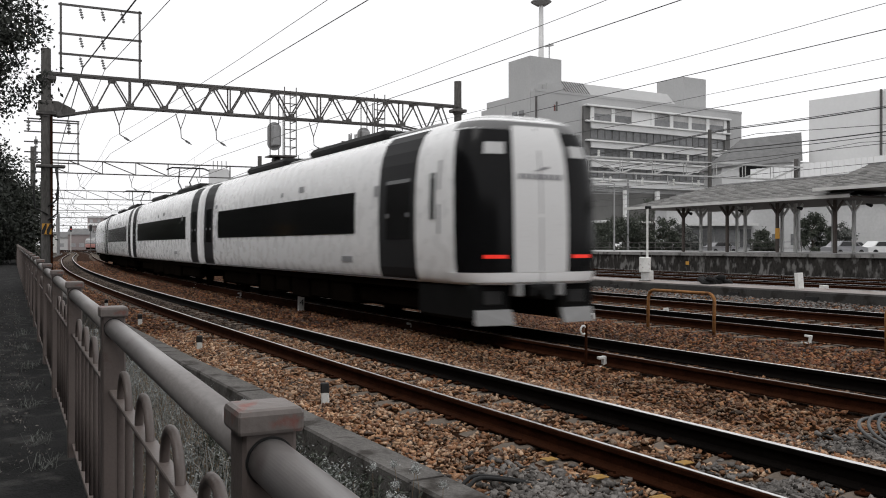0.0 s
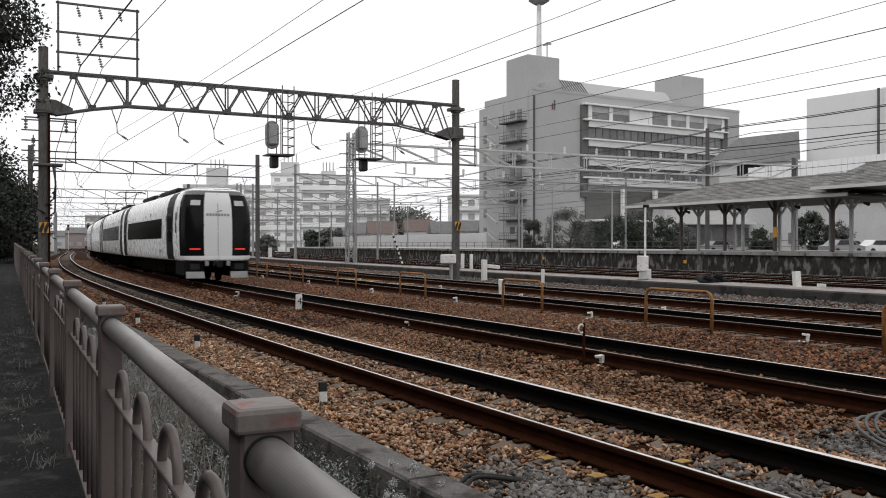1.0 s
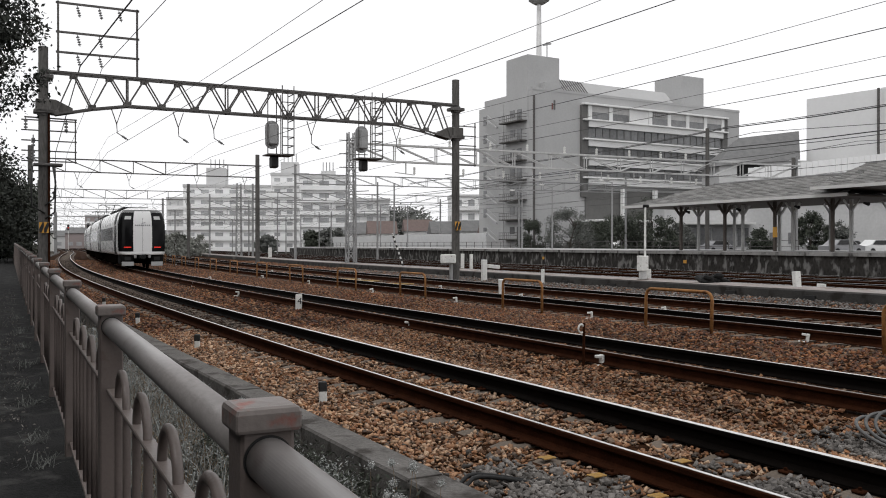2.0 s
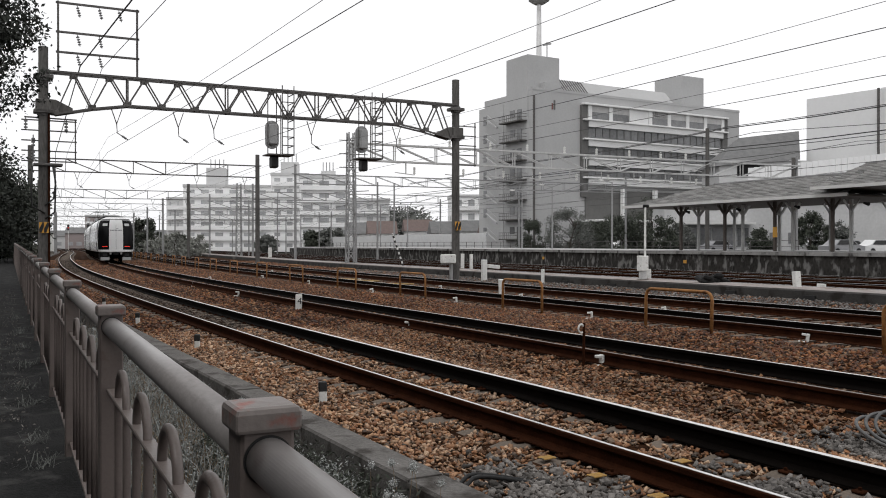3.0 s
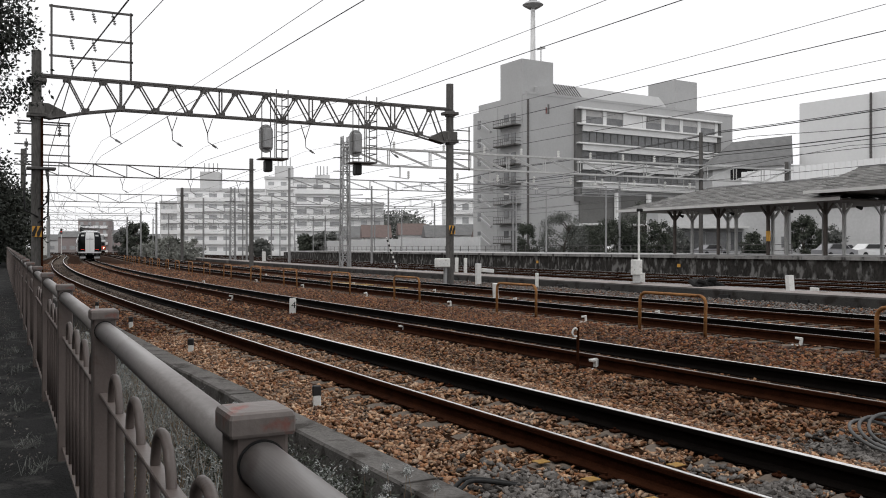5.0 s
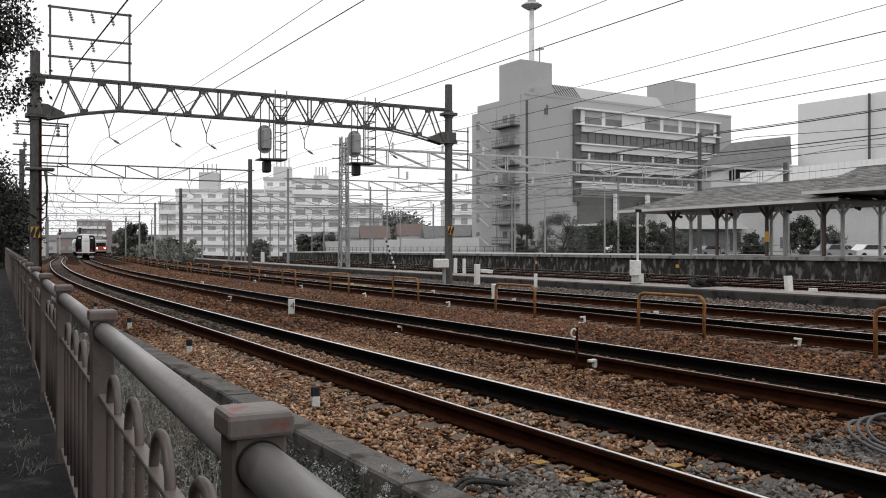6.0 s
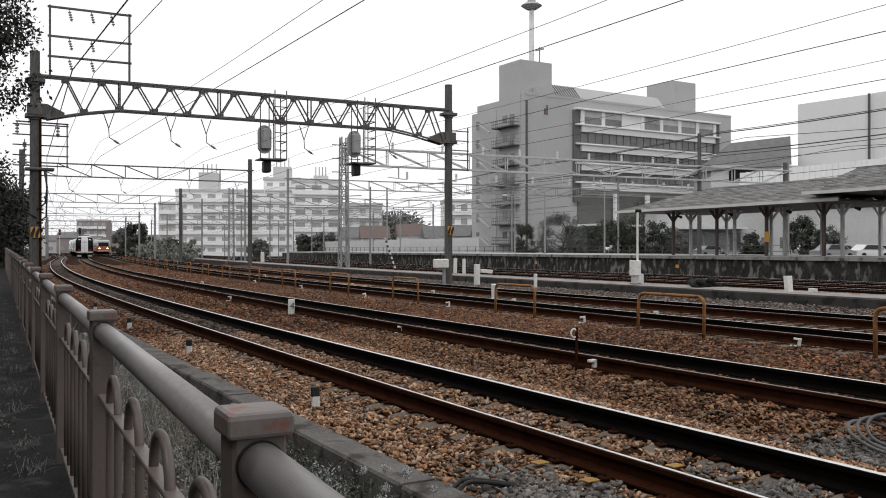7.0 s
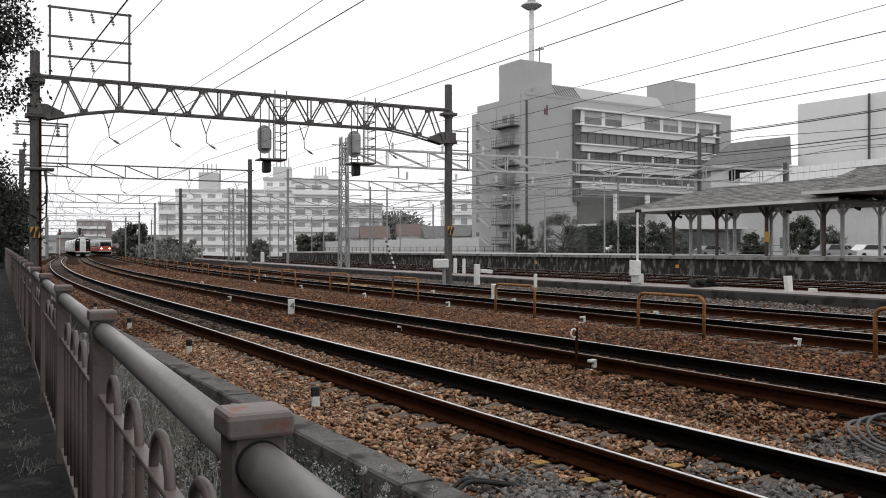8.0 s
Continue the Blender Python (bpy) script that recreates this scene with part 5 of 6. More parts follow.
def build_plants():
    # street trees by the footpath
    tree(-28.1, 47.5, 0.2, 7.8, 10.0, 11, "dense dark street tree beyond the footpath", 62000, (0.07, 0.145), M_LEAFD, 0.0, clumps=480)
    tree(-32.6, 60.0, 0.2, 6.4, 9.0, 12, "dense grey-green street tree beyond the footpath", 34000, (0.08, 0.16), M_LEAF, 0.02, clumps=160)
    # overhanging branch
    rng = np.random.default_rng(5)
    t = thing("overhanging_tree", "leafy dark branches of a tree by the footpath", "tree", pose(-12.3, 20.0, 0.2))
    g = Geo().tube([(0, 0, -0.2), (0.1, 0.1, 3.0), (0.4, 0.2, 5.4)], 0.22, 10, 0.1)
    cs = []
    for i in range(120):
        d = Vector(rng.normal(size=3)).normalized() * rng.uniform(0.35, 1.0) ** 0.5
        c = Vector((0.55 + d.x * 2.3, d.y * 2.4, 6.1 + d.z * 2.9))
        if d.z < -0.6 and i % 3:
            continue
        cs.append(tuple(c))
        if i % 2 == 0:
            g.tube([(0.25, 0.15, 4.0 + 0.3 * (c.z - 4.0)), (c + Vector((0.3, 0.2, c.z - 0.3))) / 2, c], 0.05, 5, 0.008)
    part("trunk", g, M_BARK, t)
    part("crown", quads("crown", leaf_cards(cs, 0.19, 21000, (0.035, 0.075), rng, 0.5), M_LEAFD), None, t)
    # trees and bushes round the station and the buildings
    for i, (x, y, h, w) in enumerate(((19.5, 140, 9, 10), (27, 142, 8, 9), (33, 138, 11, 11), (40, 136, 9, 9), (24, 150, 7, 8), (14, 142, 7, 6), (47, 135, 10, 8), (20.2, 100, 6.2, 5.6), (24.4, 99, 6.0, 5.2), (27, 101, 5.2, 4), (36, 100, 4.4, 3.6), (42.4, 101, 6.8, 4.6), (45.5, 102, 5.6, 4.4))):
        tree(x, y, -0.3, h * 0.8, w * 0.85, 30 + i, "dark evergreen tree before the office building", 8500, (0.07, 0.15), M_LEAF if i % 3 else M_BUSH, 0.05)
    for i, (x, y, h, w) in enumerate(((-71, 205, 7.5, 7), (-76, 212, 6.5, 6), (-28, 185, 4.5, 6), (-24, 184, 4.8, 7), (-62, 200, 3.5, 8), (-40, 195, 3.5, 5))):
        tree(x, y, -0.3, h, w, 60 + i, "grey-green tree by the far side of the yard", 4200, (0.2, 0.4), M_BUSH if i % 2 else M_LEAF, 0.03)
    for i in range(16):
        s, o = 118 + i * 7, 15.8 + (i % 3) * 1.6
        p = al(s, o)
        tree(p.x, p.y, -0.4, 2.2 + (i % 4) * 0.5, 3.6, 90 + i, "grey scrub beside the walkway", 900, (0.12, 0.25), M_SCRUB, 0.02, "scrub", 18)
    # wooded hill in the distance
    rng = np.random.default_rng(77)
    cs = []
    for i in range(260):
        u = rng.uniform(-1, 1)
        cs.append((-22 + u * 20, 400 + rng.uniform(-20, 20), 1 + rng.uniform(0, 1) * 16 * (1 - u * u) ** 0.5))
    hill = new("far_woods", quads("far_woods", leaf_cards(cs, 1.6, 9000, (0.5, 1.1), rng), M_BUSH))
    tagged(hill, "wooded hill beyond the roofs", "woods", kind="stuff")


def build_weeds():
    """Dry grass and pale weeds between fence and kerb."""
    rng = np.random.default_rng(8)

    def blades(name, count, s_rng, o_rng, h, w, material, label):
        s, o = rng.uniform(*s_rng, count), rng.uniform(*o_rng, count)
        base = np.array([al(a, b, -0.62) for a, b in zip(s, o)])
        hh = rng.uniform(*h, count)
        lean = rng.normal(0, 0.28, (count, 2)) * hh[:, None]
        a = rng.uniform(0, math.pi, count)
        side = np.stack([np.cos(a), np.sin(a), np.zeros(count)], -1) * w
        mid = base + np.column_stack([lean * 0.4, hh * 0.6])
        tip = base + np.column_stack([lean, hh])
        v = np.stack([base - side, base + side, mid + side * 0.7, mid - side * 0.7, mid - side * 0.7, mid + side * 0.7, tip + side * 0.15, tip - side * 0.15], 1).reshape(-1, 3)
        tagged(new(name, quads(name, v, material)), label, "grass", kind="stuff")
    blades("dry_grass", 6500, (-9, 14), (-4.2, -2.4), (0.2, 0.55), 0.003, M_DRYGRASS, "dry brown grass stalks behind the fence")
    blades("pale_weeds", 15000, (-9, 22), (-4.2, -2.38), (0.12, 0.5), 0.006, M_WEED, "pale grey-green weeds against the kerb")
    # flowering weeds: a thin stalk with a tufted head
    cs, st = [], Geo()
    for i in range(190):
        near = i < 105
        s = rng.uniform(-6.9, -4.0) if near else rng.uniform(-3.5, 9)
        o = rng.uniform(-2.8, -2.32)
        top = al(s, o, rng.uniform(-0.36, 0.13 if near else 0.0))
        cs.append(tuple(top))
        foot = al(s + rng.uniform(-0.12, 0.12), o + rng.uniform(-0.12, 0.12), -0.62)
        st.tube([foot, (foot + top) / 2 + Vector((0.02, 0, 0.03)), top], 0.003, 4, 0.002)
    tagged(part("weed_stalks", st, M_DRYGRASS), "thin dry weed stalks by the kerb", "weeds", kind="stuff")
    tagged(new("weed_heads", quads("weed_heads", leaf_cards(cs, 0.013, 30000, (0.003, 0.007), rng, 0.7), M_TUFT)), "pale tufted weed heads by the kerb", "weeds", kind="stuff")
    # Low weeds, with extra dark leaves standing in for shade on the kerb face.
    cs = [tuple(al(rng.uniform(-7.5, -1.0), rng.uniform(-2.95, -2.30), rng.uniform(-0.6, -0.13))) for i in range(420)]
    tagged(new("weed_leaves", quads("weed_leaves", leaf_cards(cs, 0.06, 34000, (0.010, 0.030), rng, 0.3), M_LEAF)), "dark low weed leaves, thickened to stand for kerb shade", "weeds", kind="stuff")
    # feathery pale weed clumps behind the fence
    cs = [tuple(al(rng.uniform(-4.5, 9.0), rng.uniform(-3.7, -2.35), rng.uniform(-0.6, -0.08))) for i in range(520)]
    tagged(new("weed_clumps", quads("weed_clumps", leaf_cards(cs, 0.055, 42000, (0.006, 0.018), rng, 0.35), M_WEED)), "feathery pale grey weeds behind the fence", "weeds", kind="stuff")
    # grass tufts at the foot of the fence on the footpath
    v = []
    for u in (1.6, 2.9, 4.3, 5.0, 6.4, 7.3, 8.8, 10.5, 12.4, 15.0):
        foot = FENCE_A + FENCE_D * u + Vector((-0.14 - rng.uniform(0, 0.16), 0, 0))
        for k in range(34):
            a, r, h = rng.uniform(0, 2 * math.pi), rng.uniform(0.04, 0.16), rng.uniform(0.02, 0.10)
            b0 = Vector((foot.x + rng.normal() * 0.04, foot.y + rng.normal() * 0.08, 0.13 + 0.0071 * (foot.y - 1.41)))
            out, side = Vector((math.cos(a), math.sin(a), 0)) * r, Vector((-math.sin(a), math.cos(a), 0)) * 0.0018
            top = b0 + out * 0.55 + Vector((0, 0, h))
            tip = b0 + out + Vector((0, 0, h * 0.7))
            v += [b0 - side, b0 + side, top + side, top - side, top - side, top + side, tip + side * 0.2, tip - side * 0.2]
    tagged(new("path_grass", quads("path_grass", np.array([tuple(p) for p in v]), M_BUSH)), "dry pale grass tufts at the fence foot", "grass", kind="stuff")
    # litter on the footpath edge
    cs = []
    for i in range(170):
        u = rng.uniform(0.5, 22)
        p = FENCE_A + FENCE_D * u + Vector((-0.25 - rng.exponential(0.3), 0, 0))
        cs.append((p.x, p.y, 0.145 + 0.0071 * (p.y - 1.41)))
    tagged(new("leaf_litter", quads("leaf_litter", leaf_cards(cs, 0.06, 2600, (0.005, 0.017), rng, 0.5), M_GREYSTONE)), "dry leaf litter along the fence foot", "litter", kind="stuff")


# ---- station ----
def build_station():
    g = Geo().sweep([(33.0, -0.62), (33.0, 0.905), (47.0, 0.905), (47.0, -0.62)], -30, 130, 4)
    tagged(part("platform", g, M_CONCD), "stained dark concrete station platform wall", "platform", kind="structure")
    top = thing("platform_edging", "pale concrete edge slabs of the station platform", "platform edge", kind="structure")
    for i in range(80):
        s = -10 + i * 1.5
        part("edge_slab", Geo().sweep([(32.86, 0.91), (32.86, 1.09), (33.9, 1.09), (33.9, 0.91)], s + 0.012, s + 1.488, 1.0), M_EDGE, top)
    part("paving", Geo().sweep([(33.91, 0.91), (33.91, 1.085), (46.8, 1.085), (46.8, 0.91)], -30, 130, 4), M_PLATTOP, top)

    def canopy(s0, s1, ze, zr, o0, o1, label, hip):
        c = thing("platform_canopy", label, "canopy")
        om = (o0 + o1) / 2
        n = max(4, int((s1 - s0) / 0.55))
        # shingle courses, each lapping the one below
        rows = 13
        for e in (0, 1):
            gg = Geo()
            for r in range(rows):
                u0, u1 = r / rows, (r + 1) / rows
                oa, ob_ = (o0 + (om - o0) * u0, o0 + (om - o0) * u1) if e == 0 else (o1 + (om - o1) * u0, o1 + (om - o1) * u1)
                za, zb = ze + (zr - ze) * u0 + 0.05, ze + (zr - ze) * u1
                for i in range(n):
                    a, b = s0 + (s1 - s0) * i / n, s0 + (s1 - s0) * (i + 1) / n
                    if hip:
                        lim = s1 - hip * u1
                        if a >= lim:
                            continue
                        b = min(b, lim)
                    dz = random.uniform(-0.012, 0.012)
                    gg.add([al(a, oa, za + dz), al(b, oa, za + dz), al(b, ob_, zb + dz), al(a, ob_, zb + dz), al(a, oa, za - 0.06), al(b, oa, za - 0.06)],
                           [(0, 1, 2, 3), (4, 5, 1, 0)])
            part("roof_slope", gg, M_SHINGLE, c, "grey shingled slope")
        if hip:
            part("hip_end", Geo().add([al(s1, o0, ze), al(s1, o1, ze), al(s1 - hip, om, zr)], [(0, 1, 2)]), M_SHINGLE, c)
        part("ridge", Geo().sweep([(om - 0.12, zr), (om, zr + 0.08), (om + 0.12, zr)], s0, s1 - (hip or 0), 2), M_SLATE, c)
        for oo in (o0, o1):
            part("fascia", Geo().sweep([(oo - 0.03, ze - 0.15), (oo - 0.03, ze + 0.02), (oo + 0.03, ze + 0.02), (oo + 0.03, ze - 0.15)], s0, s1, 2), M_CANWHITE, c, "pale eaves board")
        part("soffit", Geo().sweep([(o0 + 0.1, ze - 0.14), (o0 + 0.1, ze - 0.06), (o1 - 0.1, ze - 0.06), (o1 - 0.1, ze - 0.14)], s0, s1 - 0.1, 2), M_CANPOST, c)
        k = int((s1 - s0) / 4.5)
        for i in range(k):
            s = s1 - 4.2 - i * 4.1
            for oo, m_, r in ((o0 + 1.7, M_CANPOST, 0.09), (o0 + 3.2, M_CANWHITE, 0.09), (o1 - 1.6, M_CANWHITE, 0.09)):
                post = part("post", Geo().bevel_box(-r, r, -r, r, 1.1, ze - 0.1, 0.03), m_, c, at=line_pose(s, oo))
                gg = Geo()
                for e in (-1, 1):
                    gg.bar((0, 0, ze - 0.85), (e * 0.62, 0, ze - 0.18), 0.075).bar((0, 0, ze - 0.75), (0, e * 0.5, ze - 0.18), 0.07)
                part("brace", gg, m_, post)
        for i in range(k):
            lamp = part("loudspeaker", Geo().tube([(0, 0, ze - 0.5), (0, -0.3, ze - 0.58)], 0.05, 8, 0.10), M_DARK, c, at=line_pose(s1 - 5.6 - i * 4.5, o0 + 0.9))
        return c
    canopy(20.3, 39.1, 4.1, 5.46, 34.3, 42.3, "grey shingle-roofed platform canopy on brown posts", 4.8)
    canopy(-14, 22.2, 4.48, 5.72, 33.8, 39.0, "taller grey shingled platform canopy on brown posts", 1.4)
    for s in (31.0, 47.5):
        plate = thing("platform_plate", "small yellow plate on the platform wall", "plate", line_pose(s, 32.99, 0.35))
        part("panel", Geo().bevel_box(-0.03, 0.0, -0.14, 0.14, 0.0, 0.2, 0.008), M_SAFETY, plate)
    sign = thing("platform_sign", "narrow yellow sign on a canopy post", "sign", line_pose(26.5, 35.86, 1.9))
    part("panel", Geo().bevel_box(-0.08, -0.04, -0.16, 0.16, 0.0, 0.6, 0.01), M_SAFETY, sign)
    # tall lamps on the platform
    for s, o in ((45.5, 38.0), (52.0, 36.5), (60.0, 38.0)):
        lamp = thing("platform_lamp", "slender grey lamp post on the platform", "lamp", line_pose(s, o, 1.085), "platform lamps")
        part("post", Geo().tube([(0, 0, 0), (0, 0, 2.6), (0, 0, 5.2)], 0.07, 8, 0.045), M_STEELL, lamp)
        part("arm", Geo().bar((0, 0, 5.15), (-0.9, 0, 5.3), 0.06), M_STEELL, lamp)
        part("lantern", Geo().bevel_box(-1.25, -0.8, -0.1, 0.1, 5.24, 5.36, 0.03), M_WHITE, lamp)
    # road behind the platform
    tagged(part("road", Geo().sweep([(47.2, -0.6), (47.2, 0.5), (86, 0.5), (86, -0.6)], -10, 130, 5), M_ASPHALT), "grey asphalt yard behind the station", "road", kind="structure")
    # fence and cars behind the platform
    fence = thing("yard_fence", "low pale mesh fence behind the station tracks", "fence", kind="structure")
    for i in range(60):
        s = 36 + i * 2.5
        part("fence_post", Geo().tube([(0, 0, 0), (0, 0, 1.3)], 0.04, 6), M_STEEL, fence, at=line_pose(s, 48, 0.5))
    for z in (1.3, 1.75):
        part("fence_rail", Geo().sweep([(47.97, z), (47.97, z + 0.04), (48.03, z + 0.04), (48.03, z)], 36, 184, 4), M_STEEL, fence)
    for i, (x, y, r) in enumerate(((38.5, 85, 20), (43.5, 88, 15), (44, 104, 25), (49, 106, 20), (53, 105, 10), (24, 118, 20), (33, 106, 20))):
        car = thing("parked_car", "white parked car beyond the station", "car", pose(x, y, 0.5, 0, 0, r), "parked cars")
        v = []
        for yy in (-0.85, 0.85):
            v += [(-2.1, yy, 0.3), (-2.1, yy, 0.85), (-1.5, yy * 0.97, 0.95), (-0.9, yy * 0.85, 1.45), (0.7, yy * 0.85, 1.45), (1.3, yy * 0.97, 0.95), (2.1, yy, 0.8), (2.1, yy, 0.3)]
        part("car_body", Geo().add(v, [tuple(range(8)), tuple(reversed(range(8, 16)))] + [(q, q + 8, (q + 1) % 8 + 8, (q + 1) % 8) for q in range(8)]), M_CAR if i % 3 else M_GREYP, car)
        for e in (-1, 1):
            part("window", Geo().add([(-1.35, e * 0.86, 0.97), (1.15, e * 0.86, 0.97), (0.65, e * 0.76, 1.40), (-0.85, e * 0.76, 1.40)], [(0, 1, 2, 3)]), M_GLASS, car)
            for xx in (-1.3, 1.3):
                part("wheel", Geo().tube([(xx, e * 0.7, 0.31), (xx, e * 0.88, 0.31)], 0.31, 14), M_RUBBER, car)


# ---- buildings ----
def build_office():
    # front face along local x from the corner, depth along +y
    m = pose(15.4, 155.0, -0.4, 0, 0, 31)
    b = thing("office_building", "grey concrete office block with pale window bands", "office building")
    H, L = 29.4, 53.5

    def box(name, x0, x1, y0, y1, z0, z1, material, label="", bevel=0.0):
        return part(name, Geo().bevel_box(x0, x1, y0, y1, z0, z1, bevel, m) if bevel else Geo().box(x0, x1, y0, y1, z0, z1, m), material, b, label)
    box("wall", 0, L, 0, 15.5, 0, H, M_OFFICE)
    box("parapet", -0.06, L + 0.06, -0.06, 0.3, H, H + 0.45, M_OFFICE)
    box("stair_tower", -0.12, 7.0, 1.35, 8.0, 0, 35.9, M_OFFICE)
    box("rear_wing", -0.12, 14, 9.0, 17.2, 0, 28.0, M_OFFICE)
    box("roof_house", 42.0, 48.4, 5.0, 12.8, H, 36.9, M_OFFICE)
    box("roof_box", 2.6, 6.4, -0.02, 1.3, H, H + 1.6, M_OFFICE)
    part("roof_slope", Geo().add([m @ Vector(p) for p in ((7.4, 1.6, H), (37, 1.6, H), (37, 4.8, H + 3.4), (7.4, 4.8, H + 3.4), (7.4, 9, H + 3.4), (37, 9, H + 3.4), (7.4, 9, H), (37, 9, H))], [(0, 1, 2, 3), (3, 2, 5, 4), (4, 5, 7, 6), (0, 3, 4, 6), (1, 7, 5, 2)]), M_OFFICE, b, "sloping grey roof plant screen")
    for k in range(12):
        x = 7.8 + k * 0.62
        part("roof_louvre", Geo().bar(m @ Vector((x, 1.66, H + 0.15)), m @ Vector((x, 4.75, H + 3.45)), 0.14), M_STEEL, b)
    # window strips between pale sill bands; the topmost storey has piers and blinds
    x0, x1 = 11.9, 48.5
    box("top_slab", x0 - 0.9, x1 + 0.7, -1.15, 0.0, 27.55, 27.9, M_OFFICEL, bevel=0.05)
    for a in (x0 - 0.4, x1 + 0.2):
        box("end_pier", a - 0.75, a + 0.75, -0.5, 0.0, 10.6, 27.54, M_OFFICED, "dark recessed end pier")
    span = (x1 - x0 - 1.4) / 7
    for i in range(8):
        a = x0 + 0.7 + span * i
        box("pier", a - 0.42, a + 0.42, -0.75, 0.0, 25.0, 27.54, M_OFFICEL)
    for i in range(7):
        a, c = x0 + 0.7 + span * i + 0.42, x0 + 0.7 + span * (i + 1) - 0.42
        if i == 2 or i == 3:
            box("blank_panel", a, c, -0.6, 0.0, 25.0, 27.5, M_OFFICEL)
            if i == 2:
                continue
        box("window", a + 0.05, c - 0.05, -0.62, -0.1, 25.05, 26.35, M_WIN)
        box("blind", a + 0.05, c - 0.05, -0.60, -0.1, 26.36, 27.5, M_BLIND, "pale lowered blind")
    for k, z in enumerate((25.0, 21.45, 17.9, 14.35)):
        box("sill_slab", x0 - 0.9, x1 + 0.7, -1.15, 0.0, z - 0.32, z - 0.02, M_OFFICEL, bevel=0.05)
        box("sill_band", x0 + 0.4, x1 - 0.6, -0.8, 0.0, z - 1.42, z - 0.33, M_OFFICEL, "pale concrete sill band")
        if k < 3:
            for i in range(20):
                a, c = x0 + 0.6 + (x1 - x0 - 1.4) * i / 20, x0 + 0.6 + (x1 - x0 - 1.4) * (i + 1) / 20
                box("window", a + 0.04, c - 0.04, -0.25, 0.0, z - 3.22, z - 1.44, M_WIN)
                box("mullion", c - 0.05, c + 0.05, -0.36, -0.02, z - 3.2, z - 1.45, M_OFFICED)
    # The open storey is a solid dark slab, its shade in the colour.
    box("recess_shade", x0, x1 - 14, -0.2, 0.1, 6.4, 12.0, M_OFFICED, "dark slab standing for the shade of the open lower storey")
    box("entrance_roof", x0 - 1, x1 - 12, -6.0, -0.1, 6.0, 6.4, M_OFFICEL, "pale flat entrance roof", 0.05)
    for x in (17.5, 25, 32.5):
        box("column", x, x + 0.8, -5.6, -4.8, 0, 6.0, M_OFFICEL)
    for x in (20.2, 28.4):
        box("column", x, x + 0.7, -1.2, -0.5, 6.4, 12.4, M_OFFICEL)
    box("emblem", 4.2, 4.5, -0.08, 0.0, 26.2, 27.3, M_EMBLEM, "small faded red emblem")
    box("emblem_bar", 4.65, 5.0, -0.08, 0.0, 26.2, 27.9, M_OFFICED)
    box("downpipe", -0.02, 0.3, -0.3, -0.02, 0, H - 1.0, M_STEEL)
    # balconies on the side, doors behind them
    for k in range(7):
        z = 24.2 - k * 3.55
        box("balcony", -1.7, -0.13, 1.6, 8.2, z - 0.22, z, M_CONC)
        g = Geo()
        for i in range(12):
            g.bar(m @ Vector((-1.65, 1.65 + i * 0.59, z)), m @ Vector((-1.65, 1.65 + i * 0.59, z + 1.1)), 0.06)
        for zz in (0.55, 1.1):
            g.bar(m @ Vector((-1.65, 1.6, z + zz)), m @ Vector((-1.65, 8.2, z + zz)), 0.08)
            g.bar(m @ Vector((-1.65, 1.62, z + zz)), m @ Vector((-0.2, 1.62, z + zz)), 0.08)
        part("balcony_rail", g, M_STEEL, b)
        box("side_door", -0.2, -0.1, 3.2, 4.6, z + 0.05, z + 2.2, M_WIN)
        box("side_window", -0.2, -0.1, 5.4, 6.8, z + 0.9, z + 2.2, M_WIN)
        box("wing_window", -0.2, -0.1, 14.6, 15.6, z + 0.6, z + 2.2, M_WIN)
        part("stair_flight", Geo().bar(m @ Vector((-1.2, 9.6, z - 0.6)), m @ Vector((-1.2, 13.2, z + 1.3)), 0.35, 0.25).bar(m @ Vector((-1.2, 9.6, z + 0.4)), m @ Vector((-1.2, 13.2, z + 2.3)), 0.08).bar(m @ Vector((-1.2, 13.4, z + 1.3)), m @ Vector((-1.2, 14.3, z + 1.3)), 0.6, 0.2), M_OFFICE, b, "pale outdoor stair flight")
    # mast with a saucer, far behind
    t = thing("observation_mast", "slender pale tower with a round gallery near its top", "tower", pose(31.9, 300, 0))
    part("shaft", Geo().tube([(0, 0, -1), (0, 0, 40), (0, 0, 84)], 1.5, 20, 0.75), M_OFFICEL, t)
    part("gallery", Geo().tube([(0, 0, 83.9), (0, 0, 84.5), (0, 0, 85.2)], 1.6, 24, 3.6).tube([(0, 0, 85.2), (0, 0, 86.0)], 3.6, 24, 2.6).tube([(0, 0, 86.4), (0, 0, 89.5)], 1.4, 16), M_OFFICE, t)
    a = thing("roof_aerial", "thin aerial on the office roof", "aerial", pose(18.8, 162.7, 35.6))
    part("rod", Geo().tube([(0, 0, -0.2), (0, 0, 3.6)], 0.09, 6), M_STEEL, a)
    part("dish", Geo().bar((-0.8, 0, 3.0), (0.8, 0, 3.3), 0.3), M_STEELL, a)


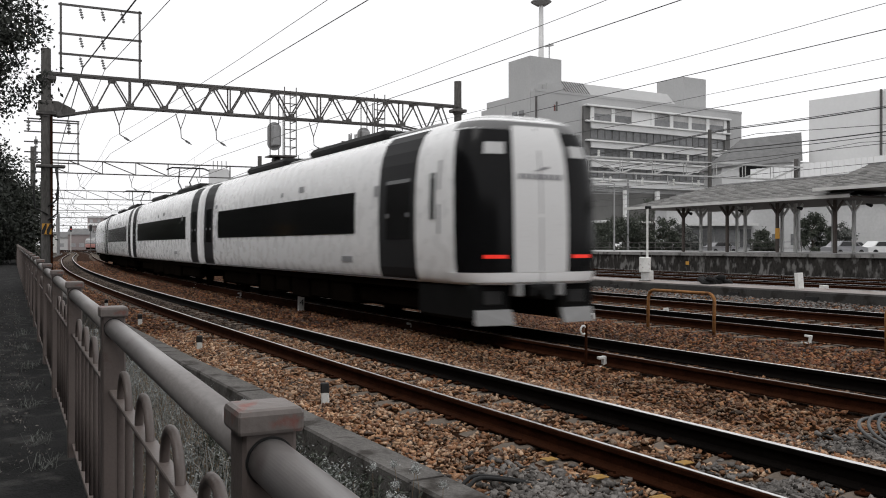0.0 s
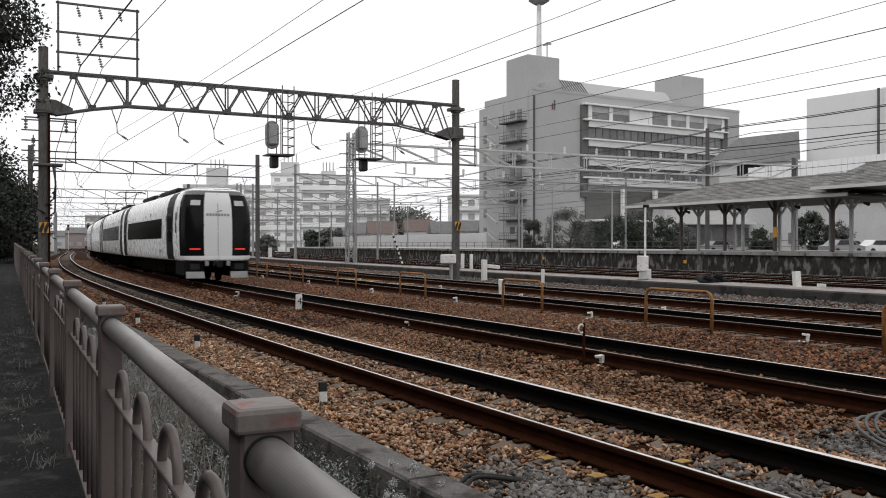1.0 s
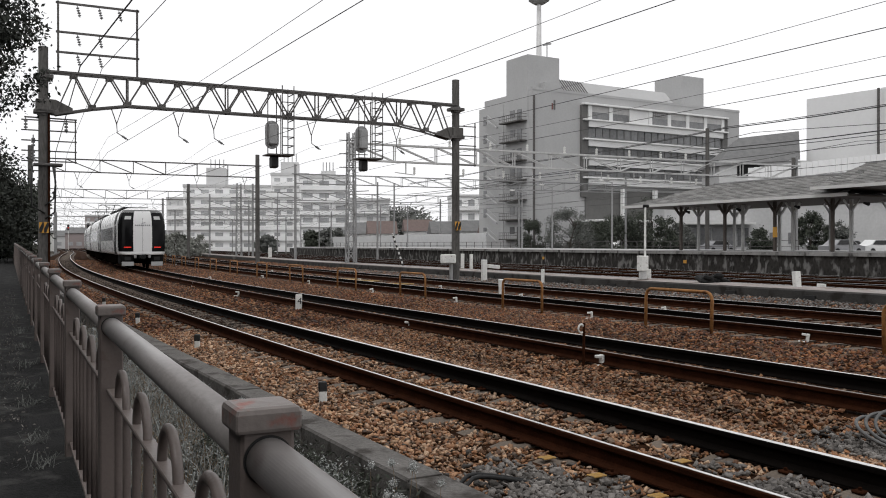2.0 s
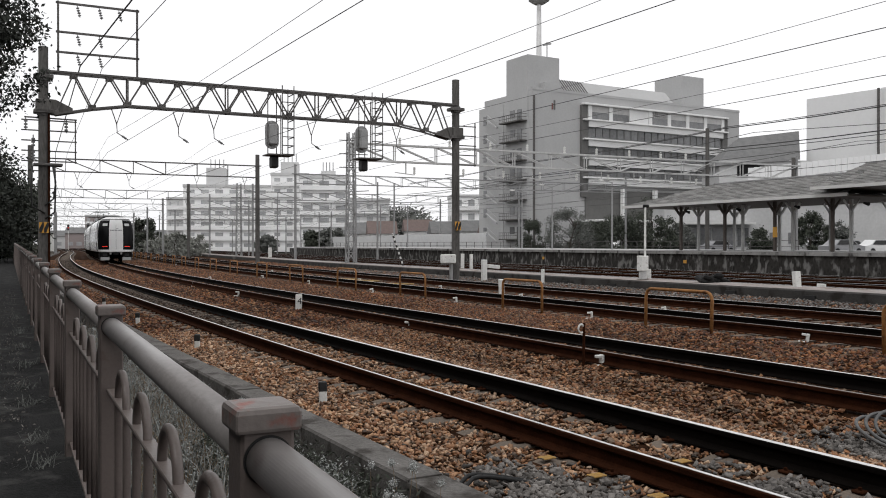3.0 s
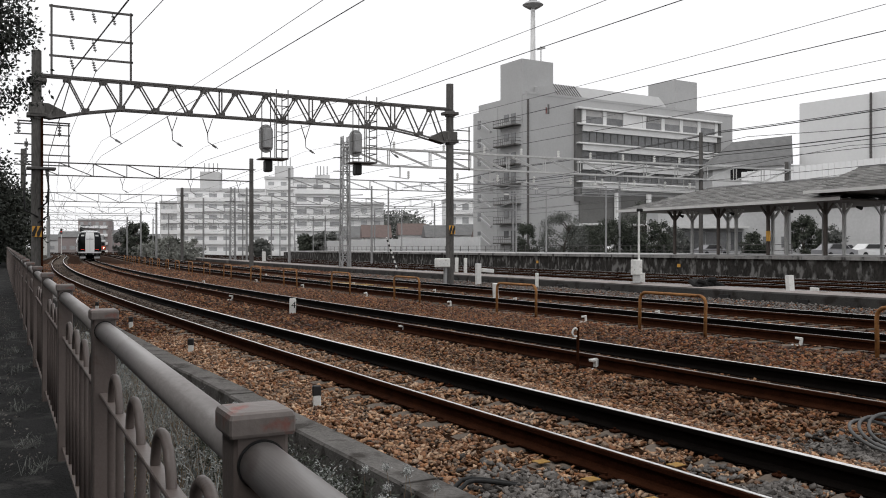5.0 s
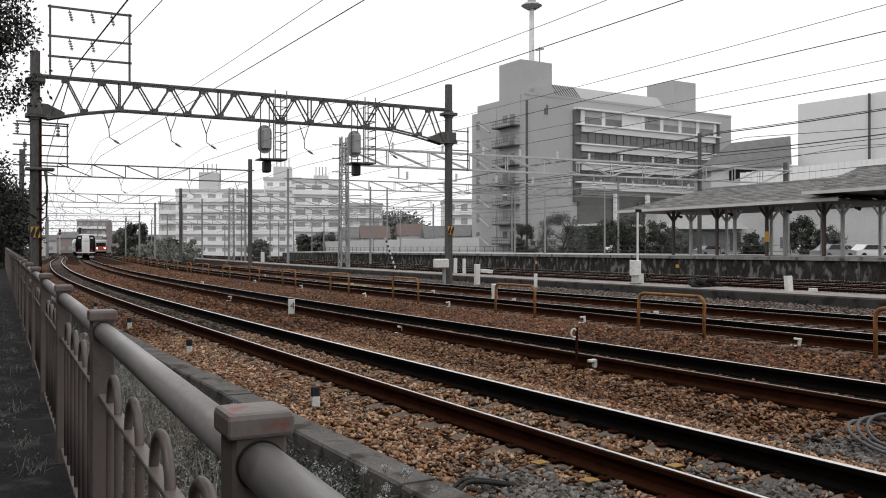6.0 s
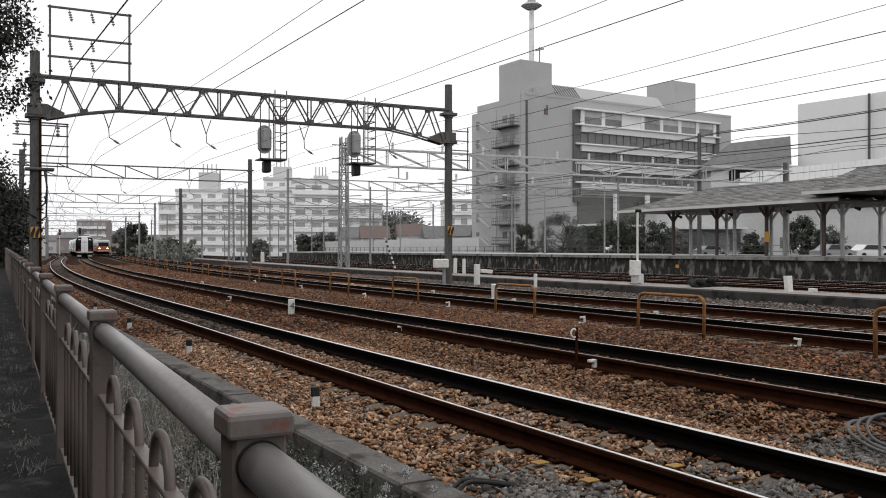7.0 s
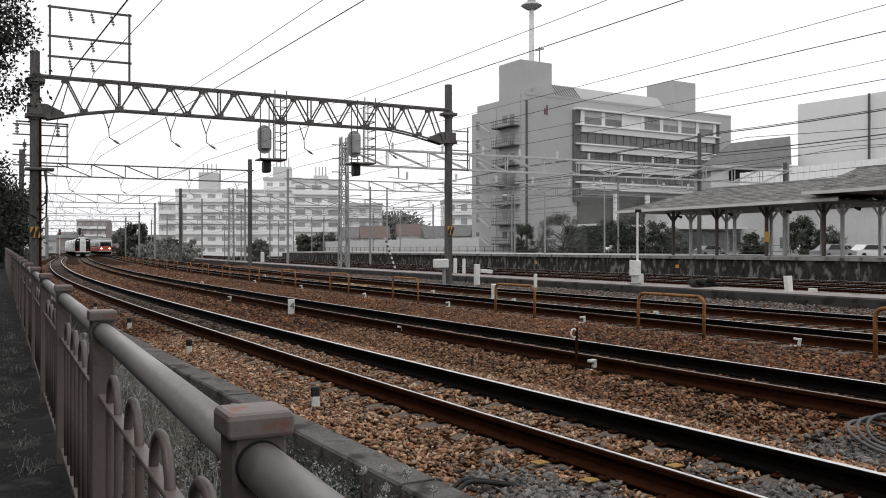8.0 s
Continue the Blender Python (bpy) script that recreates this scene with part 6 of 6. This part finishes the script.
def build_hall():
    """Large windowless hall behind the station, and a lower building beside it."""
    hall = thing("clad_hall", "tall pale windowless clad building", "building")
    part("wall", Geo().box(0, 12.6, 0, 30, 0, 26.8, pose(61.9, 150, -0.4, 0, 0, -54)).box(12.5, 50, 0.6, 30, 0, 27.0, pose(61.9, 150, -0.4, 0, 0, -54)), M_HALL, hall)
    part("corner_pipe", Geo().box(12.4, 12.7, -0.3, 0, 0, 26.9, pose(61.9, 150, -0.4, 0, 0, -54)), M_STEEL, hall)
    low = thing("gabled_annex", "low grey gabled building beside the hall", "building")
    g = Geo().box(46, 61.2, 147, 157, -0.4, 15.6)
    part("clerestory", Geo().box(49, 61.0, 146.9, 147.1, 13.0, 14.9), M_DARK, low, "dark strip of windows under the eaves")
    part("wall", g, M_FLATSD, low)
    part("roof", Geo().add([(45.0, 146.5, 14.6), (59.4, 146.5, 15.7), (61.4, 152, 21.2), (51.0, 152, 20.0), (45.0, 157.5, 14.6), (61.4, 157.5, 15.8)], [(0, 1, 2, 3), (3, 2, 5, 4), (0, 3, 4)]), M_SLATE, low)
    sb = thing("station_building", "long low grey building with few windows and a pale awning", "building")
    part("wall", Geo().box(28, 84, 112, 118, -0.4, 7.2), M_STATION, sb)
    part("roof", Geo().bevel_box(27.6, 84.4, 111.6, 118.4, 7.2, 7.5, 0.05), M_STATION, sb)
    part("awning", Geo().box(29, 39, 109.8, 112, 4.0, 4.3), M_CANWHITE, sb)
    for i in range(6):
        part("window", Geo().box(29.4 + i * 1.6, 30.8 + i * 1.6, 111.93, 112.05, 1.3, 3.6), M_WIN, sb)
    for i in range(3):
        part("window", Geo().box(41.5 + i * 2.4, 43.0 + i * 2.4, 111.93, 112.05, 1.6, 3.0), M_WIN, sb)
    fence = thing("net_screen", "pale ribbed screen wall above the platform roofs", "screen")
    for i in range(30):
        part("screen_panel", Geo().box(41.5 + i * 0.8, 42.26 + i * 0.8, 119.9, 120, -0.4, 12.0 + i * 0.085), M_HALL, fence)


def flats(x, y, w, d, h, floors, bays, turn, label, tower=None, material=None):
    m = pose(x, y, -0.4, 0, 0, turn)
    b = thing("apartment_block", label, "apartment building")
    part("wall", Geo().box(0, w, 0, d, 0, h, m), material or M_FLATS, b)
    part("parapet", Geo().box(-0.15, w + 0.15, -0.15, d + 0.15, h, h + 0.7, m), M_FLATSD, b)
    fh = h / floors
    for k in range(floors):
        part("balcony_front", Geo().box(0.3, w - 0.3, -0.7, -0.05, k * fh + 0.1, k * fh + 1.15, m), M_FLATS, b)
        for i in range(bays):
            a0, a1 = w * i / bays, w * (i + 1) / bays
            part("window", Geo().box(a0 + 0.8, a1 - 0.8, -0.1, 0.05, k * fh + 1.2, k * fh + fh - 0.6, m), M_WINFAR, b)
        for i in range(2):
            part("end_window", Geo().box(-0.06, 0.02, d * (0.25 + 0.4 * i), d * (0.4 + 0.4 * i), k * fh + 1.2, k * fh + 2.3, m), M_WINFAR, b)
    if tower:
        tx, tw, th = tower
        part("roof_house", Geo().box(tx, tx + tw, d * 0.2, d * 0.8, h, h + th, m), M_FLATSD, b)
        g = Geo()
        for i in range(4):
            p = m @ Vector((tx + tw * (0.15 + 0.23 * i), d * 0.5, h + th))
            g.tube([p, p + Vector((0, 0, 2.5))], 0.12, 5)
        part("aerials", g, M_STEELL, b)
    return b


def build_town():
    flats(-67, 222, 25, 12, 16.5, 6, 7, 8, "pale rendered apartment block with long balconies", (5.4, 4.8, 5.2))
    flats(-43, 214, 9, 14, 18.8, 7, 3, 8, "pale rendered apartment block, its end wall blank", (2.2, 4.4, 3.6))
    flats(-34.5, 205, 11.5, 16, 17.5, 6, 3, 8, "pale rendered apartment block with a dark stair window", (5, 3.5, 2.0))
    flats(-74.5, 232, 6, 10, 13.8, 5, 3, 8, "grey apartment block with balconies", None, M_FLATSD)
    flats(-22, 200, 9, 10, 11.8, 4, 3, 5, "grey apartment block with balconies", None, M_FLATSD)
    flats(1.5, 215, 9.5, 12, 13.5, 4, 3, 5, "low pale apartment block by the line", None)
    flats(-139, 335, 11, 10, 12.6, 4, 4, 12, "far dull brick apartment block", None, M_BRICKY)
    # houses with pitched roofs
    for i, (x, y, w, h, red) in enumerate(((-15, 172, 5, 4.0, 1), (-8.6, 190, 5.5, 4.8, 1), (-2.6, 182, 5, 4.2, 0), (3.4, 196, 6, 4.8, 0), (-21.5, 190, 6, 4.2, 0), (8, 176, 4, 4.2, 1))):
        hse = thing("house", "small house with a " + ("brownish tiled" if red else "grey tiled") + " pitched roof", "house", pose(x, y, -0.4, 0, 0, 8))
        part("wall", Geo().box(0, w, 0, 7, 0, h), M_FLATS, hse)
        part("roof", Geo().add([(-0.5, -0.5, h), (w + 0.5, -0.5, h), (w + 0.5, 3.5, h + 2.6), (-0.5, 3.5, h + 2.6), (-0.5, 7.5, h), (w + 0.5, 7.5, h)], [(0, 1, 2, 3), (3, 2, 5, 4), (0, 3, 4), (1, 5, 2)]), M_TILERED if red else M_SLATE, hse)
        for k in range(2):
            part("window", Geo().box(1 + k * 3, 2.6 + k * 3, -0.06, 0.05, 1.2, 2.6), M_WIN, hse)
    for i, (x, y, w, h) in enumerate(((-152, 330, 9, 5.0), (-141, 322, 8, 6.0), (-131, 318, 7, 4.5), (-122, 325, 9, 6.5), (-111, 318, 8, 5.0), (-100, 330, 10, 6.0), (-160, 300, 8, 7.0))):
        low = thing("far_house", "far grey house at the end of the line", "house", pose(x, y, -0.4, 0, 0, 10))
        part("wall", Geo().box(0, w, 0, 7, 0, h), M_BRICKY if i % 2 else M_FLATSD, low)
        part("roof", Geo().add([(-0.4, -0.4, h), (w + 0.4, -0.4, h), (w + 0.4, 3.5, h + 2.2), (-0.4, 3.5, h + 2.2), (-0.4, 7.4, h), (w + 0.4, 7.4, h)], [(0, 1, 2, 3), (3, 2, 5, 4), (0, 3, 4), (1, 5, 2)]), M_SLATE, low)
        for k in range(2):
            part("window", Geo().box(1 + k * 3, 2.8 + k * 3, -0.06, 0.05, 1.4, 2.8), M_WINFAR, low)
    wall = part("boundary_wall", Geo().sweep([(50, -0.6), (50, 3.0), (50.2, 3.0), (50.2, -0.6)], 92, 190, 5), M_FLATSD)
    tagged(wall, "long pale boundary wall behind the yard", "wall", kind="structure")
    # arm mast with black and white stripes, and yard masts
    p = thing("striped_guy", "slanting black and white striped guy wire guard", "guard", line_pose(43.0, 19.5, 0.1))
    for i in range(14):
        a, b_ = Vector((-0.055 * i, 0, 0.15 * i)), Vector((-0.055 * (i + 1), 0, 0.15 * (i + 1)))
        part("segment", Geo().tube([a, b_], 0.06, 8), M_WHITE if i % 2 else M_BLACK, p)
    lattice_mast("lattice_mast", 52.0, 19.0, 9.7, 0.62)
    lattice_mast("lattice_mast", 92.0, 18.4, 8.4, 0.6)
    for i in range(10):
        s = 60 + i * 14
        o = 22 + (i * 7) % 26
        pole = thing("line_pole", "thin overhead-line pole in the yard, paled for haze", "pole", line_pose(s, o, -0.2), "yard poles")
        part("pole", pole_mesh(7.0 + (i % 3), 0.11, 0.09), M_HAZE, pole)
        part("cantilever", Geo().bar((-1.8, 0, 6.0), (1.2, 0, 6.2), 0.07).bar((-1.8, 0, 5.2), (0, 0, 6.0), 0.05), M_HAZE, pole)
    for s, o, h in ((52.0, 53.0, 12.0), (52.0, 63.6, 9.8)):
        pole = thing("line_pole", "dark overhead-line pole behind the platform", "pole", line_pose(s, o, 0.0), "yard poles")
        part("pole", pole_mesh(h, 0.2, 0.17), M_POLE, pole)
    # far line-side clutter at the end of the curve
    sig = thing("far_signal", "small far trackside signal with a red light", "signal", line_pose(262, 1.83, -0.3))
    part("post", Geo().tube([(0, 0, 0), (0, 0, 7.0)], 0.09, 8), M_WHITE, sig)
    part("head", Geo().bevel_box(-0.3, 0.3, -0.2, 0.1, 5.8, 7.4, 0.1), M_BLACK, sig)
    part("lamp", Geo().tube([(0, -0.2, 6.5), (0, -0.25, 6.5)], 0.17, 10), M_TAIL, sig)
    hut = thing("line_hut", "small white trackside equipment hut", "hut", line_pose(236, -3.0, -0.3))
    part("wall", Geo().box(-0.9, 0.9, -0.8, 0.8, 0, 4.6), M_WHITE, hut)
    part("roof", Geo().bevel_box(-0.95, 0.95, -1.0, 1.0, 4.6, 4.8, 0.05), M_SLATE, hut)
    dim = thing("far_signal", "small far trackside signal, unlit", "signal", line_pose(250, 6.3, -0.3))
    part("post", Geo().tube([(0, 0, 0), (0, 0, 7.0)], 0.09, 8), M_STEEL, dim)
    part("head", Geo().bevel_box(-0.35, 0.35, -0.2, 0.1, 5.8, 7.6, 0.1), M_BLACK, dim)


def build_light_blockers():
    """Added plain walls beside the footpath and behind the camera: they block sky light and darken reflections."""
    v = Geo()
    a = FENCE_A - FENCE_D * 30 + Vector((-4.3, -2.2, 0))
    b = FENCE_A + FENCE_D * 26 + Vector((-4.3, -2.2, 0))
    n = Vector((-0.8936, -0.4489, 0))
    v.add([a + Vector((0, 0, -0.6)), b + Vector((0, 0, -0.6)), b + n * 6 + Vector((0, 0, -0.6)), a + n * 6 + Vector((0, 0, -0.6)),
           a + Vector((0, 0, 9.0)), b + Vector((0, 0, 9.0)), b + n * 6 + Vector((0, 0, 9.0)), a + n * 6 + Vector((0, 0, 9.0))],
          [(0, 1, 5, 4), (1, 2, 6, 5), (2, 3, 7, 6), (3, 0, 4, 7), (4, 5, 6, 7)])
    tagged(part("wall_street", v, M_BLOCKER), "added dark wall along the footpath that blocks sky light", "wall", kind="structure")
    tagged(part("wall_line", Geo().sweep([(-20, -0.6), (-20, 8.0), (-14, 8.0), (-14, -0.6)], 40, 320, 5), M_BLOCKER), "added dark wall along the line that darkens train window reflections", "wall", kind="structure")
    tagged(part("wall_rear", Geo().box(-8, 40, -34, -28, -0.6, 9), M_BLOCKER), "added dark wall behind the camera that blocks sky light", "wall", kind="structure")


build_ground()
build_light_blockers()
build_kerb()
build_main_gantry()
build_far_gantries()
build_wires()
CARS = [build_car(k == 0, k in (1, 2)) for k in range(4)]
RED_CARS = build_red_train()
build_station()
build_office()
build_hall()
build_town()
build_plants()
build_hoops()
build_markers()
build_planks()
build_cables()
build_weeds()
build_tracks()
build_fence()
build_stones()


# ---- what moves ----
def motions():
    ts = [0, 0.2, 0.4, 0.6, 0.8, 1.0, 1.4, 1.7, 2.2, 2.8, 3.0, 3.5, 4.0, 4.5, 5.2, 5.8, 6.5, 7.2, 8.0]
    ss = [2.75, 6.95, 11.5, 16.0, 20.3, 24.6, 33.0, 39.5, 50.1, 62.3, 66.5, 77.2, 87.9, 98.6, 113.4, 126.0, 140.6, 155.0, 171.0]
    for k, car in enumerate(CARS):
        rows = []
        for t, s in zip(ts, ss):
            a, b = al(s + k * CAR + 2.0, 3.66), al(s + k * CAR + CAR - 2.0, 3.66)
            u = (b - a).normalized()
            p = a - u * 2.0
            rows.append((t, pose(p.x, p.y, 0, 0, 0, math.degrees(math.atan2(u.y, u.x)) - 90)))
        walk(car, rows)
    for k, car in enumerate(RED_CARS):
        rows = []
        for t, lead in ((0, 250), (2, 238), (4, 226), (5, 219.5), (5.8, 213), (6.5, 206), (7.2, 199.5), (8.0, 194)):
            s = lead + k * 18.4
            a, b = al(s, 8.85), al(s + 18.0, 8.85)
            u = (b - a).normalized()
            rows.append((t, pose(a.x, a.y, 0, 0, 0, math.degrees(math.atan2(u.y, u.x)) - 90)))
        walk(car, rows)


motions()
